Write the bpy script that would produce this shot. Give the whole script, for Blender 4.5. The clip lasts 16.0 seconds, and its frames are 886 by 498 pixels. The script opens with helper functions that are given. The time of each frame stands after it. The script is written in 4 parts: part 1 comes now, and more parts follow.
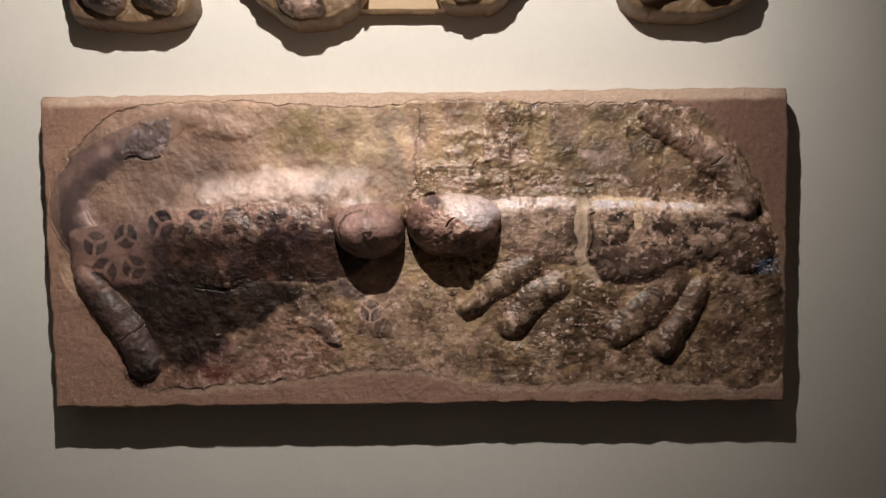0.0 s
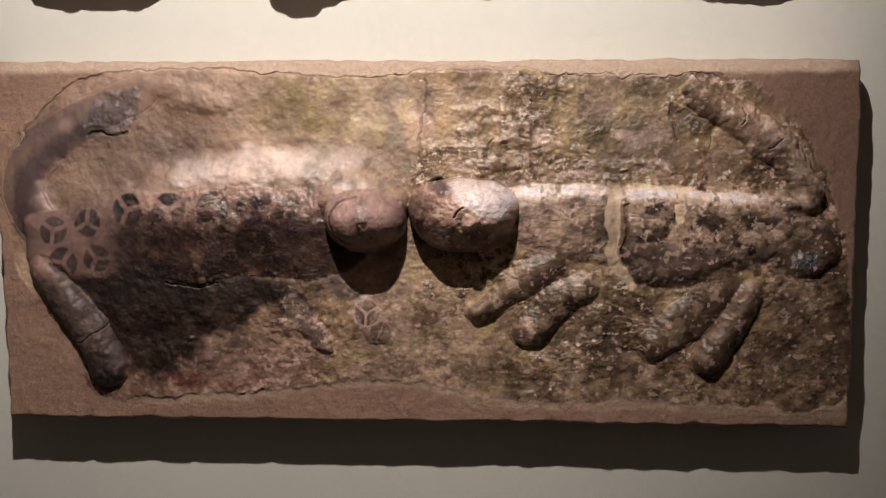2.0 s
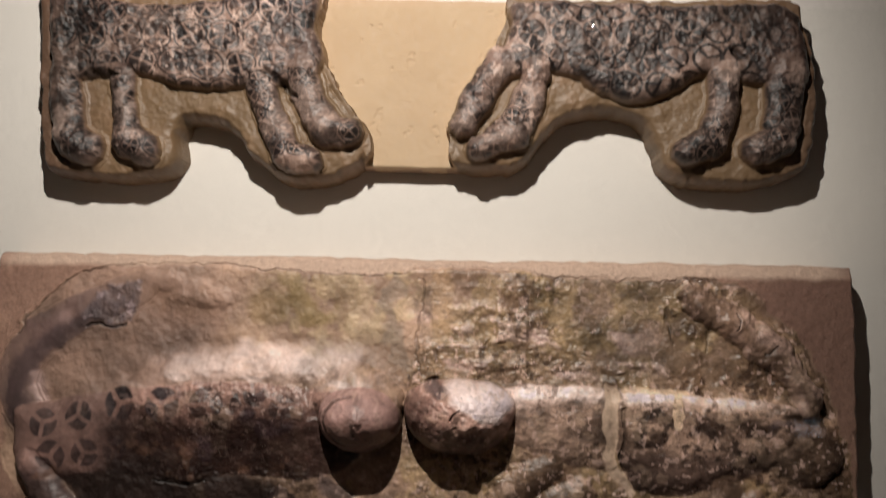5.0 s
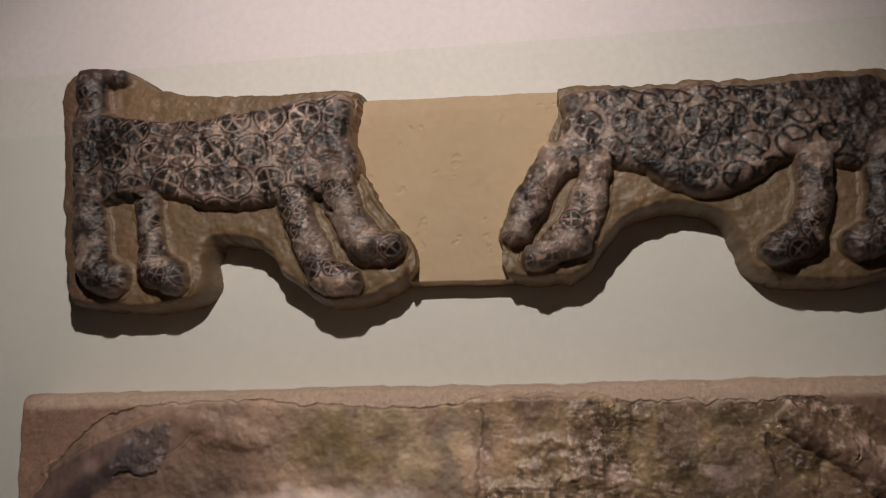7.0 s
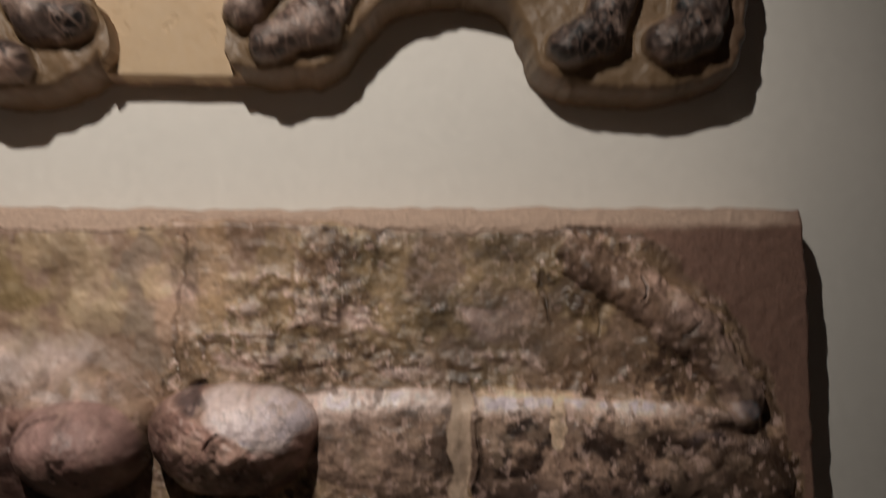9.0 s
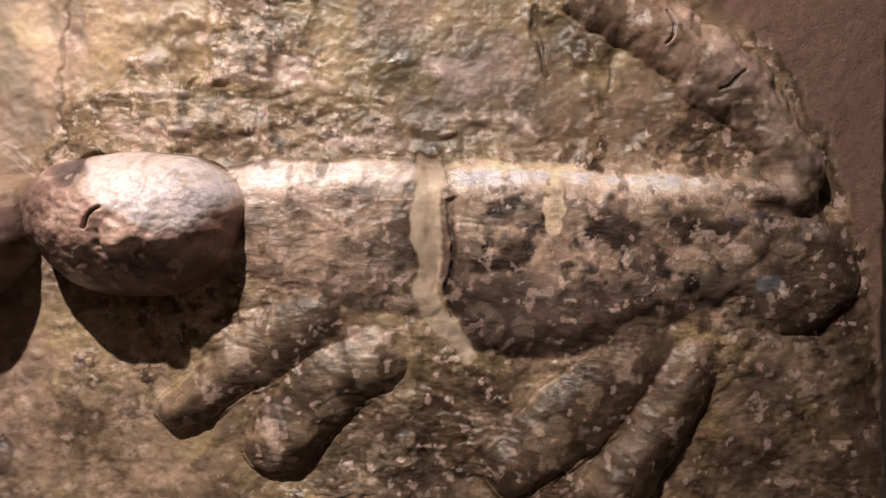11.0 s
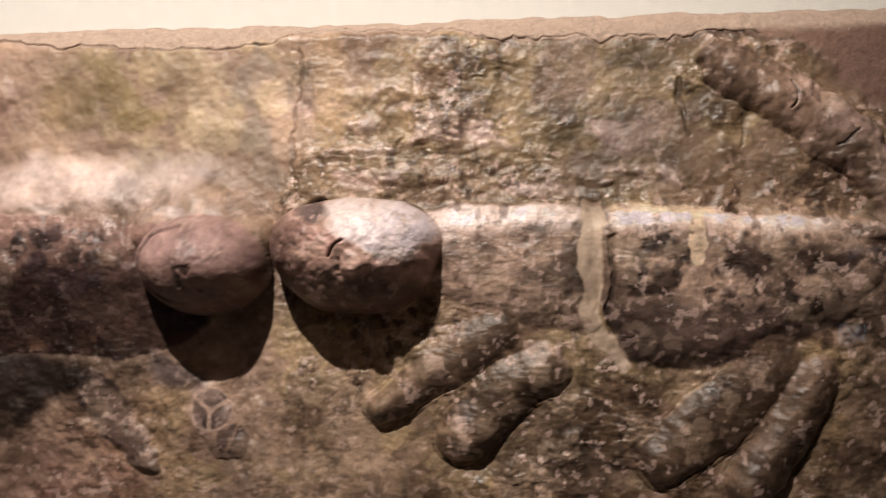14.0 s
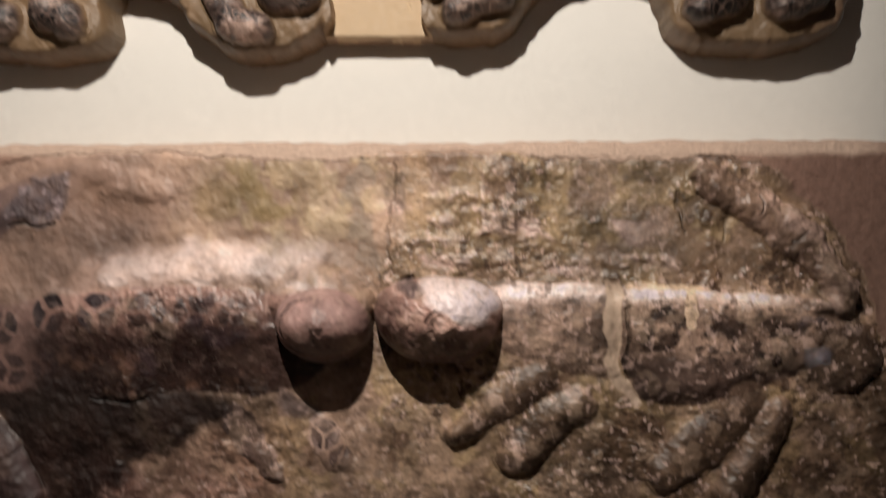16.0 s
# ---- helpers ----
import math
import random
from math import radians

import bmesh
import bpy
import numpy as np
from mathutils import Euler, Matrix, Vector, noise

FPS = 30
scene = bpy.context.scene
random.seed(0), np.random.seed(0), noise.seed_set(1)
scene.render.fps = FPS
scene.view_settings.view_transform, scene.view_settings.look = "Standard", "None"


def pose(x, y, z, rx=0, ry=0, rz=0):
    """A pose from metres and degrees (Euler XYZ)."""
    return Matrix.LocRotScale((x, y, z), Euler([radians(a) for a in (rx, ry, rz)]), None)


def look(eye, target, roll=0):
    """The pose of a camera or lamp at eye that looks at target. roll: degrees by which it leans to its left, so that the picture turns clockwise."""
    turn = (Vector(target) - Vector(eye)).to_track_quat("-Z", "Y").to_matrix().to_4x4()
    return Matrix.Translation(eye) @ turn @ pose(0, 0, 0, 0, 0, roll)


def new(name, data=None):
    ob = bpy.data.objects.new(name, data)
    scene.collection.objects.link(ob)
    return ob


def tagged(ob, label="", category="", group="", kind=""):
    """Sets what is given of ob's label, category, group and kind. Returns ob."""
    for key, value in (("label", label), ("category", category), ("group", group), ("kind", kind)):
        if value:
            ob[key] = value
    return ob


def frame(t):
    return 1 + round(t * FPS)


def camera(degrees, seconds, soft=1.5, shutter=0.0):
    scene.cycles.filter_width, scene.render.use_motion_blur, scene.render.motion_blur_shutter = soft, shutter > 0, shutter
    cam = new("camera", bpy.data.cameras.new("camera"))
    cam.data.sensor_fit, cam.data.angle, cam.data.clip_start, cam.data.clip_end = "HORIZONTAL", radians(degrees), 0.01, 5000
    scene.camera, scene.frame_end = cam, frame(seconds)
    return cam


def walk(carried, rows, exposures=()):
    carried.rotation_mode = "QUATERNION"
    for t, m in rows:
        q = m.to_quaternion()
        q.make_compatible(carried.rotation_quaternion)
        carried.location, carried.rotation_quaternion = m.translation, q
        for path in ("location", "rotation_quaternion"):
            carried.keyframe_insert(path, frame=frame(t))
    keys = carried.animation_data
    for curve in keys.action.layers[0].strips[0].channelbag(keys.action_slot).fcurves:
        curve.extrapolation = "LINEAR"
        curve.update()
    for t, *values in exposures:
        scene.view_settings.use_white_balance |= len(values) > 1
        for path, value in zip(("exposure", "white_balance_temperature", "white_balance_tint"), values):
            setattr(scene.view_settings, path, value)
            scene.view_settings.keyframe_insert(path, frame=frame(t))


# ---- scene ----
cam = camera(55.0, 16.0, 1.1, 0.6)
PATH = [
    (0, (0.09, 0.293, 1.387), (0.063, 2.289, 1.267), -0.6),
    (0.5, (0.099, 0.403, 1.393), (0.046, 2.397, 1.248), -0.2),
    (1, (0.123, 0.498, 1.39), (0.032, 2.489, 1.23), 0.3),
    (1.5, (0.132, 0.538, 1.388), (0.026, 2.529, 1.234), -0.0),
    (2, (0.121, 0.557, 1.386), (0.033, 2.55, 1.234), 0.2),
    (2.5, (0.12, 0.574, 1.388), (0.05, 2.566, 1.223), 0.3),
    (3, (0.124, 0.579, 1.389), (0.055, 2.572, 1.238), 0.4),
    (3.5, (0.12, 0.575, 1.388), (0.037, 2.571, 1.297), 0.5),
    (4, (0.128, 0.567, 1.422), (0.037, 2.565, 1.432), -0.0),
    (4.5, (0.128, 0.561, 1.451), (0.048, 2.557, 1.543), 0.6),
    (5, (0.124, 0.553, 1.481), (0.034, 2.541, 1.678), 1.3),
    (5.2, (0.123, 0.548, 1.481), (0.022, 2.53, 1.73), 1.1),
    (7.5, (0.165, 0.821, 1.62), (-0.1, 2.764, 2.013), -1.1),
    (8, (0.243, 0.927, 1.566), (0.131, 2.873, 2.014), -0.4),
    (8.5, (0.315, 1.019, 1.481), (0.316, 2.973, 1.906), -0.1),
    (9, (0.327, 1.085, 1.473), (0.368, 3.078, 1.643), -0.1),
    (9.5, (0.333, 1.183, 1.458), (0.42, 3.181, 1.458), -0.6),
    (10, (0.33, 1.256, 1.415), (0.393, 3.252, 1.303), -0.5),
    (10.2, (0.34, 1.278, 1.393), (0.39, 3.274, 1.276), -0.5),
    (12.3, (0.423, 1.372, 1.32), (0.353, 3.371, 1.313), -0.5),
    (12.5, (0.406, 1.346, 1.328), (0.36, 3.345, 1.327), -0.4),
    (13, (0.35, 1.263, 1.32), (0.263, 3.261, 1.331), -1.9),
    (13.5, (0.303, 1.188, 1.328), (0.192, 3.184, 1.379), -1.6),
    (14, (0.277, 1.15, 1.32), (0.115, 3.143, 1.348), -0.3),
    (14.5, (0.212, 1.104, 1.331), (0.086, 3.1, 1.319), -0.9),
    (15, (0.244, 1.008, 1.355), (0.053, 2.998, 1.306), -0.3),
    (15.5, (0.24, 0.88, 1.364), (0.083, 2.873, 1.311), 0.7),
    (16, (0.166, 0.787, 1.398), (0.065, 2.783, 1.461), 0.2),
]
EXPOSURES = [(0, -0.2), (3.5, -0.15), (5.2, -0.5), (7.3, -1.4), (8.0, -1.5), (8.5, -1.25), (9.5, -0.75), (10.2, -0.15), (12.3, 0.2), (13.5, 0.0), (15, -0.08), (16, -0.3)]
walk(cam, [(t, look(eye, target, roll)) for t, eye, target, roll in PATH], EXPOSURES)


# ---- world and light ----
WALL_Y, FRONT_Y = 2.296, 2.2          # wall face; flat front of both slabs
SKIRT = FRONT_Y - WALL_Y - 0.004      # slab sides run a little into the wall

world = bpy.data.worlds.new("museum_gloom")
scene.world = world
world.use_nodes = True
world.node_tree.nodes["Background"].inputs[0].default_value = (0.5, 0.42, 0.38, 1)
world.node_tree.nodes["Background"].inputs[1].default_value = 0.02


def spot(name, eye, target, watts, colour, size, blend, soft):
    data = bpy.data.lights.new(name, "SPOT")
    data.energy, data.color = watts, colour
    data.spot_size, data.spot_blend, data.shadow_soft_size = radians(size), blend, soft
    ob = new(name, data)
    ob.matrix_world = look(eye, target)
    return ob


LAMP = (-0.10, 0.92, 2.62)
LAMP_AIM = (-0.20, 2.296, 1.94)
spot("track_spot", LAMP, LAMP_AIM, 186, (1.0, 0.905, 0.84), 120, 1.0, 0.016)
DOWNLIGHTS = ((0.85, -2.27, 3.60), (3.42, -5.4, 3.48))
for x, y, z in DOWNLIGHTS:
    spot("room_spot", (x, y, z - 0.02), (x * 0.3, 2.2, 1.2), 9 if x < 1 else 20, (1.0, 0.72, 0.60), 70, 0.8, 0.010)


# ---- materials ----
def material(name):
    m = bpy.data.materials.new(name)
    m.use_nodes = True
    t = m.node_tree
    return m, t, t.nodes["Principled BSDF"]


def node(t, kind, **values):
    n = t.nodes.new(kind)
    for key, value in values.items():
        n.inputs[key.replace("_", " ")].default_value = value
    return n


def noise_of(t, scale, detail=4.0, rough=0.55, warp=0.0, lying=1.0):
    """Noise in the object's space; lying below 1 draws the grain out sideways."""
    co = t.nodes.new("ShaderNodeTexCoord")
    n = node(t, "ShaderNodeTexNoise", Scale=scale, Detail=detail, Roughness=rough, Distortion=warp)
    m = node(t, "ShaderNodeMapping", Scale=(lying, 1.0, 1.0), Rotation=(0.0, 0.12, 0.0))
    t.links.new(co.outputs["Object"], m.inputs["Vector"])
    t.links.new(m.outputs["Vector"], n.inputs["Vector"])
    return n.outputs["Fac"]


def ramp(t, fac, stops):
    r = t.nodes.new("ShaderNodeValToRGB")
    while len(r.color_ramp.elements) < len(stops):
        r.color_ramp.elements.new(0.5)
    for e, (at, c) in zip(r.color_ramp.elements, stops):
        e.position, e.color = at, (*c, 1)
    t.links.new(fac, r.inputs[0])
    return r.outputs[0]


def mixed(t, a, b, fac, mode="MIX"):
    m = t.nodes.new("ShaderNodeMix")
    m.data_type, m.blend_type = "RGBA", mode
    for k, v in ((0, fac), (6, a), (7, b)):
        if hasattr(v, "is_linked"):
            t.links.new(v, m.inputs[k])
        else:
            m.inputs[k].default_value = v if k == 0 else (*v, 1)
    return m.outputs[2]


def bumped(t, bsdf, layers):
    last = None
    for fac, strength, dist in layers:
        b = node(t, "ShaderNodeBump", Strength=strength, Distance=dist)
        t.links.new(fac, b.inputs["Height"])
        if last:
            t.links.new(last, b.inputs["Normal"])
        last = b.outputs["Normal"]
    t.links.new(last, bsdf.inputs["Normal"])


def grey(a, b):
    return [(0.28, (a, a, a)), (0.72, (b, b, b))]


def scaled(t, fac, by, plus=0.0):
    m = t.nodes.new("ShaderNodeMath")
    m.operation = "MULTIPLY_ADD"
    t.links.new(fac, m.inputs[0])
    m.inputs[1].default_value, m.inputs[2].default_value = by, plus
    return m.outputs[0]


def pigment_material(name, rough_smooth, rough_flaky, contrast, bump, specks=0.0, coarse=1.0, crackle=0.0, lying=1.0):
    """Painted or bare plaster: broad pigment and flakiness lie in the mesh, grain is noise."""
    m, t, bsdf = material(name)
    at = t.nodes.new("ShaderNodeAttribute")
    at.attribute_name = "pigment"
    flaky = at.outputs["Alpha"]
    col = mixed(t, at.outputs["Color"], ramp(t, noise_of(t, 110, 6, 0.7, 0.8, lying), grey(1 - contrast, 1 + contrast)), scaled(t, flaky, 0.85, 0.15), "MULTIPLY")
    col = mixed(t, col, ramp(t, noise_of(t, 480, 4, 0.75), grey(1 - contrast * 0.8, 1 + contrast * 0.8)), scaled(t, flaky, 0.8, 0.2), "MULTIPLY")
    cells = None
    if crackle:
        co = t.nodes.new("ShaderNodeTexCoord")
        bend = node(t, "ShaderNodeTexNoise", Scale=45, Detail=3)
        t.links.new(co.outputs["Object"], bend.inputs["Vector"])
        where = mixed(t, co.outputs["Object"], bend.outputs["Color"], 0.03)
        cells = node(t, "ShaderNodeTexVoronoi", Scale=62)
        cells.feature = "DISTANCE_TO_EDGE"
        t.links.new(where, cells.inputs["Vector"])
        lines = ramp(t, cells.outputs["Distance"], [(0.0, (1 - crackle,) * 3), (0.06, (1, 1, 1))])
        gaps = ramp(t, noise_of(t, 22, 3), [(0.48, (0, 0, 0)), (0.62, (1, 1, 1))])
        some = mixed(t, gaps, flaky, 1.0, "MULTIPLY")
        col = mixed(t, col, lines, some, "MULTIPLY")
    if specks:
        dots = ramp(t, noise_of(t, 330, 2, 0.5), [(0.66, (0, 0, 0)), (0.74, (specks,) * 3)])
        col = mixed(t, col, (0.60, 0.51, 0.42), mixed(t, dots, scaled(t, flaky, 0.8, 0.2), 1.0, "MULTIPLY"))
    t.links.new(col, bsdf.inputs["Base Color"])
    base = scaled(t, flaky, rough_flaky - rough_smooth, rough_smooth)
    rough = mixed(t, base, ramp(t, noise_of(t, 80, 4), grey(0.8, 1.2)), 1.0, "MULTIPLY")
    t.links.new(rough, bsdf.inputs["Roughness"])
    bsdf.inputs["Specular IOR Level"].default_value = 0.52
    last = None
    for scale, detail, warp, strength, dist in ((60, 5, 2.0, 0.5 * coarse, 0.003), (190, 4, 1.5, 0.7, 0.0014), (520, 4, 0.5, 0.8, 0.0006)):
        n = node(t, "ShaderNodeBump", Distance=dist)
        t.links.new(noise_of(t, scale, detail, 0.62, warp, lying), n.inputs["Height"])
        t.links.new(scaled(t, flaky, strength * bump * 0.93, strength * bump * 0.07), n.inputs["Strength"])
        if last:
            t.links.new(last, n.inputs["Normal"])
        last = n.outputs["Normal"]
    t.links.new(last, bsdf.inputs["Normal"])
    return m


def paint_material(name, base, low, high, scale, rough, bump):
    m, t, bsdf = material(name)
    col = ramp(t, noise_of(t, scale, 5), [(0.3, tuple(c * low for c in base)), (0.7, tuple(c * high for c in base))])
    col = mixed(t, col, ramp(t, noise_of(t, scale * 30, 3), grey(0.96, 1.04)), 1.0, "MULTIPLY")
    t.links.new(col, bsdf.inputs["Base Color"])
    bsdf.inputs["Roughness"].default_value = rough
    bumped(t, bsdf, [(noise_of(t, 420, 3), bump, 0.0008)])
    return m


RELIEF = pigment_material("old_painted_plaster", 0.60, 0.24, 0.40, 0.85, specks=0.3, crackle=0.5, lying=0.5)
SPOTTED = pigment_material("spotted_painted_plaster", 0.6, 0.38, 0.34, 1.1, lying=0.6)
BACKING = pigment_material("sandy_backing_plaster", 0.75, 0.8, 0.42, 3.2, coarse=0.15)
FILLER = pigment_material("smooth_filler_plaster", 0.7, 0.9, 0.06, 0.2)
WALL = paint_material("greyish_white_wall_paint", (0.68, 0.65, 0.60), 0.96, 1.03, 2.5, 0.7, 0.15)
ROOM = paint_material("dim_room_paint", (0.05, 0.042, 0.04), 0.92, 1.05, 1.5, 0.85, 0.15)
FLOOR = paint_material("dark_stone_floor", (0.07, 0.055, 0.045), 0.8, 1.15, 3.0, 0.45, 0.1)


# ---- sculpting on a height grid ----
def lattice(ix, iz, seed):
    n = (ix.astype(np.int64) * 374761393 + iz.astype(np.int64) * 668265263 + seed * 974634777) & 0xFFFFFFFF
    n = ((n ^ (n >> 13)) * 1274126177) & 0xFFFFFFFF
    return ((n ^ (n >> 16)) & 0xFFFF) / 65535.0


def value_noise(x, z, seed):
    ix, iz = np.floor(x), np.floor(z)
    fx, fz = x - ix, z - iz
    fx, fz = fx * fx * (3 - 2 * fx), fz * fz * (3 - 2 * fz)
    a, b = lattice(ix, iz, seed), lattice(ix + 1, iz, seed)
    c, d = lattice(ix, iz + 1, seed), lattice(ix + 1, iz + 1, seed)
    return (a + (b - a) * fx) * (1 - fz) + (c + (d - c) * fx) * fz


def fbm(x, z, size, seed, octaves=4, gain=0.55):
    """Noise between about -1 and 1 with features of that size in metres."""
    total, amp, norm = 0.0, 1.0, 0.0
    for k in range(octaves):
        f = 2 ** k / size
        total = total + amp * (2 * value_noise(x * f + 17.3 * k, z * f - 9.1 * k, seed + k) - 1)
        norm += amp
        amp *= gain
    return total / norm * 1.6


def smooth(a, b, x):
    s = np.clip((x - a) / (b - a), 0, 1)
    return s * s * (3 - 2 * s)


def rounded(points, closed=True, steps=5):
    """A smooth line through the points."""
    p, n, out = [np.array(q, float) for q in points], len(points), []
    for i in range(n if closed else n - 1):
        if closed:
            a, b, c, d = p[i - 1], p[i], p[(i + 1) % n], p[(i + 2) % n]
        else:
            a, b, c, d = p[max(i - 1, 0)], p[i], p[i + 1], p[min(i + 2, n - 1)]
        for s in np.arange(steps) / steps:
            out.append(0.5 * (2 * b + (c - a) * s + (2 * a - 5 * b + 4 * c - d) * s * s + (3 * b - a - 3 * c + d) * s ** 3))
    if not closed:
        out.append(p[-1])
    return np.array(out)


class Slab:
    """A height field over x and z, with pigment."""

    def __init__(self, x0, x1, z0, z1, step, seed):
        self.x, self.z = np.meshgrid(np.arange(x0, x1, step), np.arange(z0, z1, step))
        self.h = np.zeros_like(self.x)
        self.c = np.zeros((*self.x.shape, 3))
        self.a = np.full(self.x.shape, 0.5)
        self.seed, self.step = seed, step
        self.wx = fbm(self.x, self.z, 0.03, seed + 50, 3) * 0.004
        self.wz = fbm(self.x, self.z, 0.03, seed + 60, 3) * 0.004

    def noise(self, size, k, octaves=4):
        return fbm(self.x, self.z, size, self.seed + 7 * k, octaves)

    def flakes(self, size, k, stretch=2.2, octaves=4):
        """Lying flakes with lifted lips, about 0 to 1."""
        n = 2.5 * fbm(self.x / stretch + self.wx, self.z + self.wz + 0.10 * self.x, size, self.seed + 7 * k, octaves)
        q = np.floor(n)
        return np.clip(0.5 + (q + smooth(0.0, 0.22, n - q) - 0.35 * smooth(0.3, 1.0, n - q)) * 0.2, 0, 1)

    def inside(self, points, wobble=1.0, smoothed=True):
        """Distance in metres to an outline, positive inside."""
        p = rounded(points) if smoothed else np.array(points, float)
        x, z = self.x + wobble * self.wx, self.z + wobble * self.wz
        best, odd = np.full(x.shape, 1e9), np.zeros(x.shape, bool)
        for (ax, az), (bx, bz) in zip(p, np.roll(p, -1, 0)):
            ux, uz = bx - ax, bz - az
            s = np.clip(((x - ax) * ux + (z - az) * uz) / (ux * ux + uz * uz + 1e-12), 0, 1)
            best = np.minimum(best, (x - ax - s * ux) ** 2 + (z - az - s * uz) ** 2)
            if abs(uz) > 1e-9:
                odd ^= ((az > z) != (bz > z)) & (x < ux * (z - az) / uz + ax)
        return np.sqrt(best) * np.where(odd, 1, -1)

    def along(self, points, radii, wobble=1.0):
        """Distance to a line, in units of its changing radius."""
        p = rounded(points, False)
        r = np.interp(np.linspace(0, 1, len(p)), np.linspace(0, 1, len(radii)), radii)
        x, z = self.x + wobble * self.wx, self.z + wobble * self.wz
        q = np.full(x.shape, 99.0)
        for (ax, az), (bx, bz), ra, rb in zip(p[:-1], p[1:], r[:-1], r[1:]):
            ux, uz = bx - ax, bz - az
            s = np.clip(((x - ax) * ux + (z - az) * uz) / (ux * ux + uz * uz + 1e-12), 0, 1)
            q = np.minimum(q, np.hypot(x - ax - s * ux, z - az - s * uz) / (ra + (rb - ra) * s))
        return q

    def raise_to(self, top, k=0.004):
        """Lay a form over the ground with a soft seam."""
        s = np.clip(0.5 + 0.5 * (top - self.h) / k, 0, 1)
        self.h = np.where(top > -0.5, self.h + (top - self.h) * s + k * s * (1 - s), self.h)

    def limb(self, points, radii, height, wobble=1.0, flat=1.0, seam=0.009):
        q = self.along(points, radii, wobble)
        dome = height * np.clip(1 - q ** (2 * flat), 0, 1) ** 0.5
        self.raise_to(np.where(q < 1.15, dome, -1), seam)
        return smooth(1.0, 0.85, q)

    def muzzle(self, cx, cz, rx, up, down, height, square, blunt=0.5):
        """A stub that juts out, full above and falling back below."""
        dx, dz = np.abs(self.x + 0.4 * self.wx - cx) / rx, self.z + 0.4 * self.wz - cz
        qz = np.where(dz > 0, dz / up, -dz / down)
        q = dx ** square + np.clip(qz, 0, 9) ** 2.0
        fall = np.where(dz > 0, blunt, blunt + 0.10 * smooth(0.0, 0.5, qz))
        self.raise_to(np.where(q < 1, height * np.clip(1 - q, 0, 1) ** fall, -1), 0.006)
        return smooth(1.0, 0.9, q)

    def mass(self, points, height, edge, wobble=1.0):
        s = self.inside(points, wobble)
        k = np.clip(s / edge, 0, 1)
        self.raise_to(np.where(s > 0, height * np.sqrt(np.clip(1 - (1 - k) ** 2, 0, 1)), -1), 0.012)
        return smooth(0, 0.008, s)

    def cut(self, points, width, depth, dark=0.75, wobble=1.5):
        q = self.along(points, [width, width * 0.6], wobble)
        m = smooth(1.0, 0.2, q)
        self.h = self.h - depth * m
        self.c = self.c * (1 - dark * m)[..., None]

    def tint(self, colour, mask):
        m = np.clip(mask, 0, 1)[..., None]
        self.c = self.c * (1 - m) + np.array(colour) * m

    def rosette(self, x, z, r, lobes, turn, strength=1.0, colour=(0.045, 0.03, 0.032), squash=1.0, spoke=0.14):
        """Dark petals parted by pale spokes."""
        dx, dz = (self.x + self.wx * 0.6 - x), (self.z + self.wz * 0.6 - z) / squash
        d = np.hypot(dx, dz)
        near = d < r * 1.15
        a = np.arctan2(dz[near], dx[near]) - turn
        gap = np.abs((a * lobes / math.tau + 0.5) % 1 - 0.5) * math.tau / lobes * d[near]
        m = smooth(r * spoke * 0.35, r * spoke, gap) * smooth(r * 1.02, r * 0.88, d[near]) * smooth(r * 0.10, r * 0.26, d[near])
        full = np.zeros(d.shape)
        full[near] = m * strength * np.clip(0.85 + 90 * self.wx[near], 0.35, 1.1)
        self.tint(colour, full)

    def built(self, name, parent, mat, chosen, label="", earth=(1.0, 0.85, 0.90), back=0.0, spread=1.0):
        """The chosen faces as one mesh."""
        rows, cols = self.x.shape
        ids = np.arange(rows * cols).reshape(rows, cols)
        quads = np.stack([ids[:-1, :-1], ids[:-1, 1:], ids[1:, 1:], ids[1:, :-1]], -1)[chosen].reshape(-1, 4)
        used, flat = np.unique(quads, return_inverse=True)
        deep_y = np.minimum(FRONT_Y - self.h.ravel() + back, WALL_Y + 0.004)
        co = np.stack([0.10 + (self.x.ravel() - 0.10) * spread, deep_y, 1.50 + (self.z.ravel() - 1.50) * spread], -1)[used]
        me = bpy.data.meshes.new(name)
        me.vertices.add(len(used))
        me.vertices.foreach_set("co", co.astype(np.float32).ravel())
        me.loops.add(len(quads) * 4)
        me.loops.foreach_set("vertex_index", flat.ravel().astype(np.int32))
        me.polygons.add(len(quads))
        me.polygons.foreach_set("loop_start", (np.arange(len(quads)) * 4).astype(np.int32))
        deep = self.h.ravel()[quads]
        me.polygons.foreach_set("use_smooth", (deep.max(1) - deep.min(1)) < 0.010)
        me.update(calc_edges=True)
        me.validate()
        at = me.attributes.new("pigment", "FLOAT_COLOR", "POINT")
        rgba = np.ones((len(used), 4), np.float32)
        rgba[:, 3] = np.clip(self.a.ravel()[used], 0, 1)
        rgba[:, :3] = np.clip(self.c.reshape(-1, 3)[used] * earth, 0.004, 0.9)
        at.data.foreach_set("color", rgba.ravel())
        me.materials.append(mat)
        ob = new(name, me)
        ob.parent = parent
        if label:
            tagged(ob, label)
        return ob


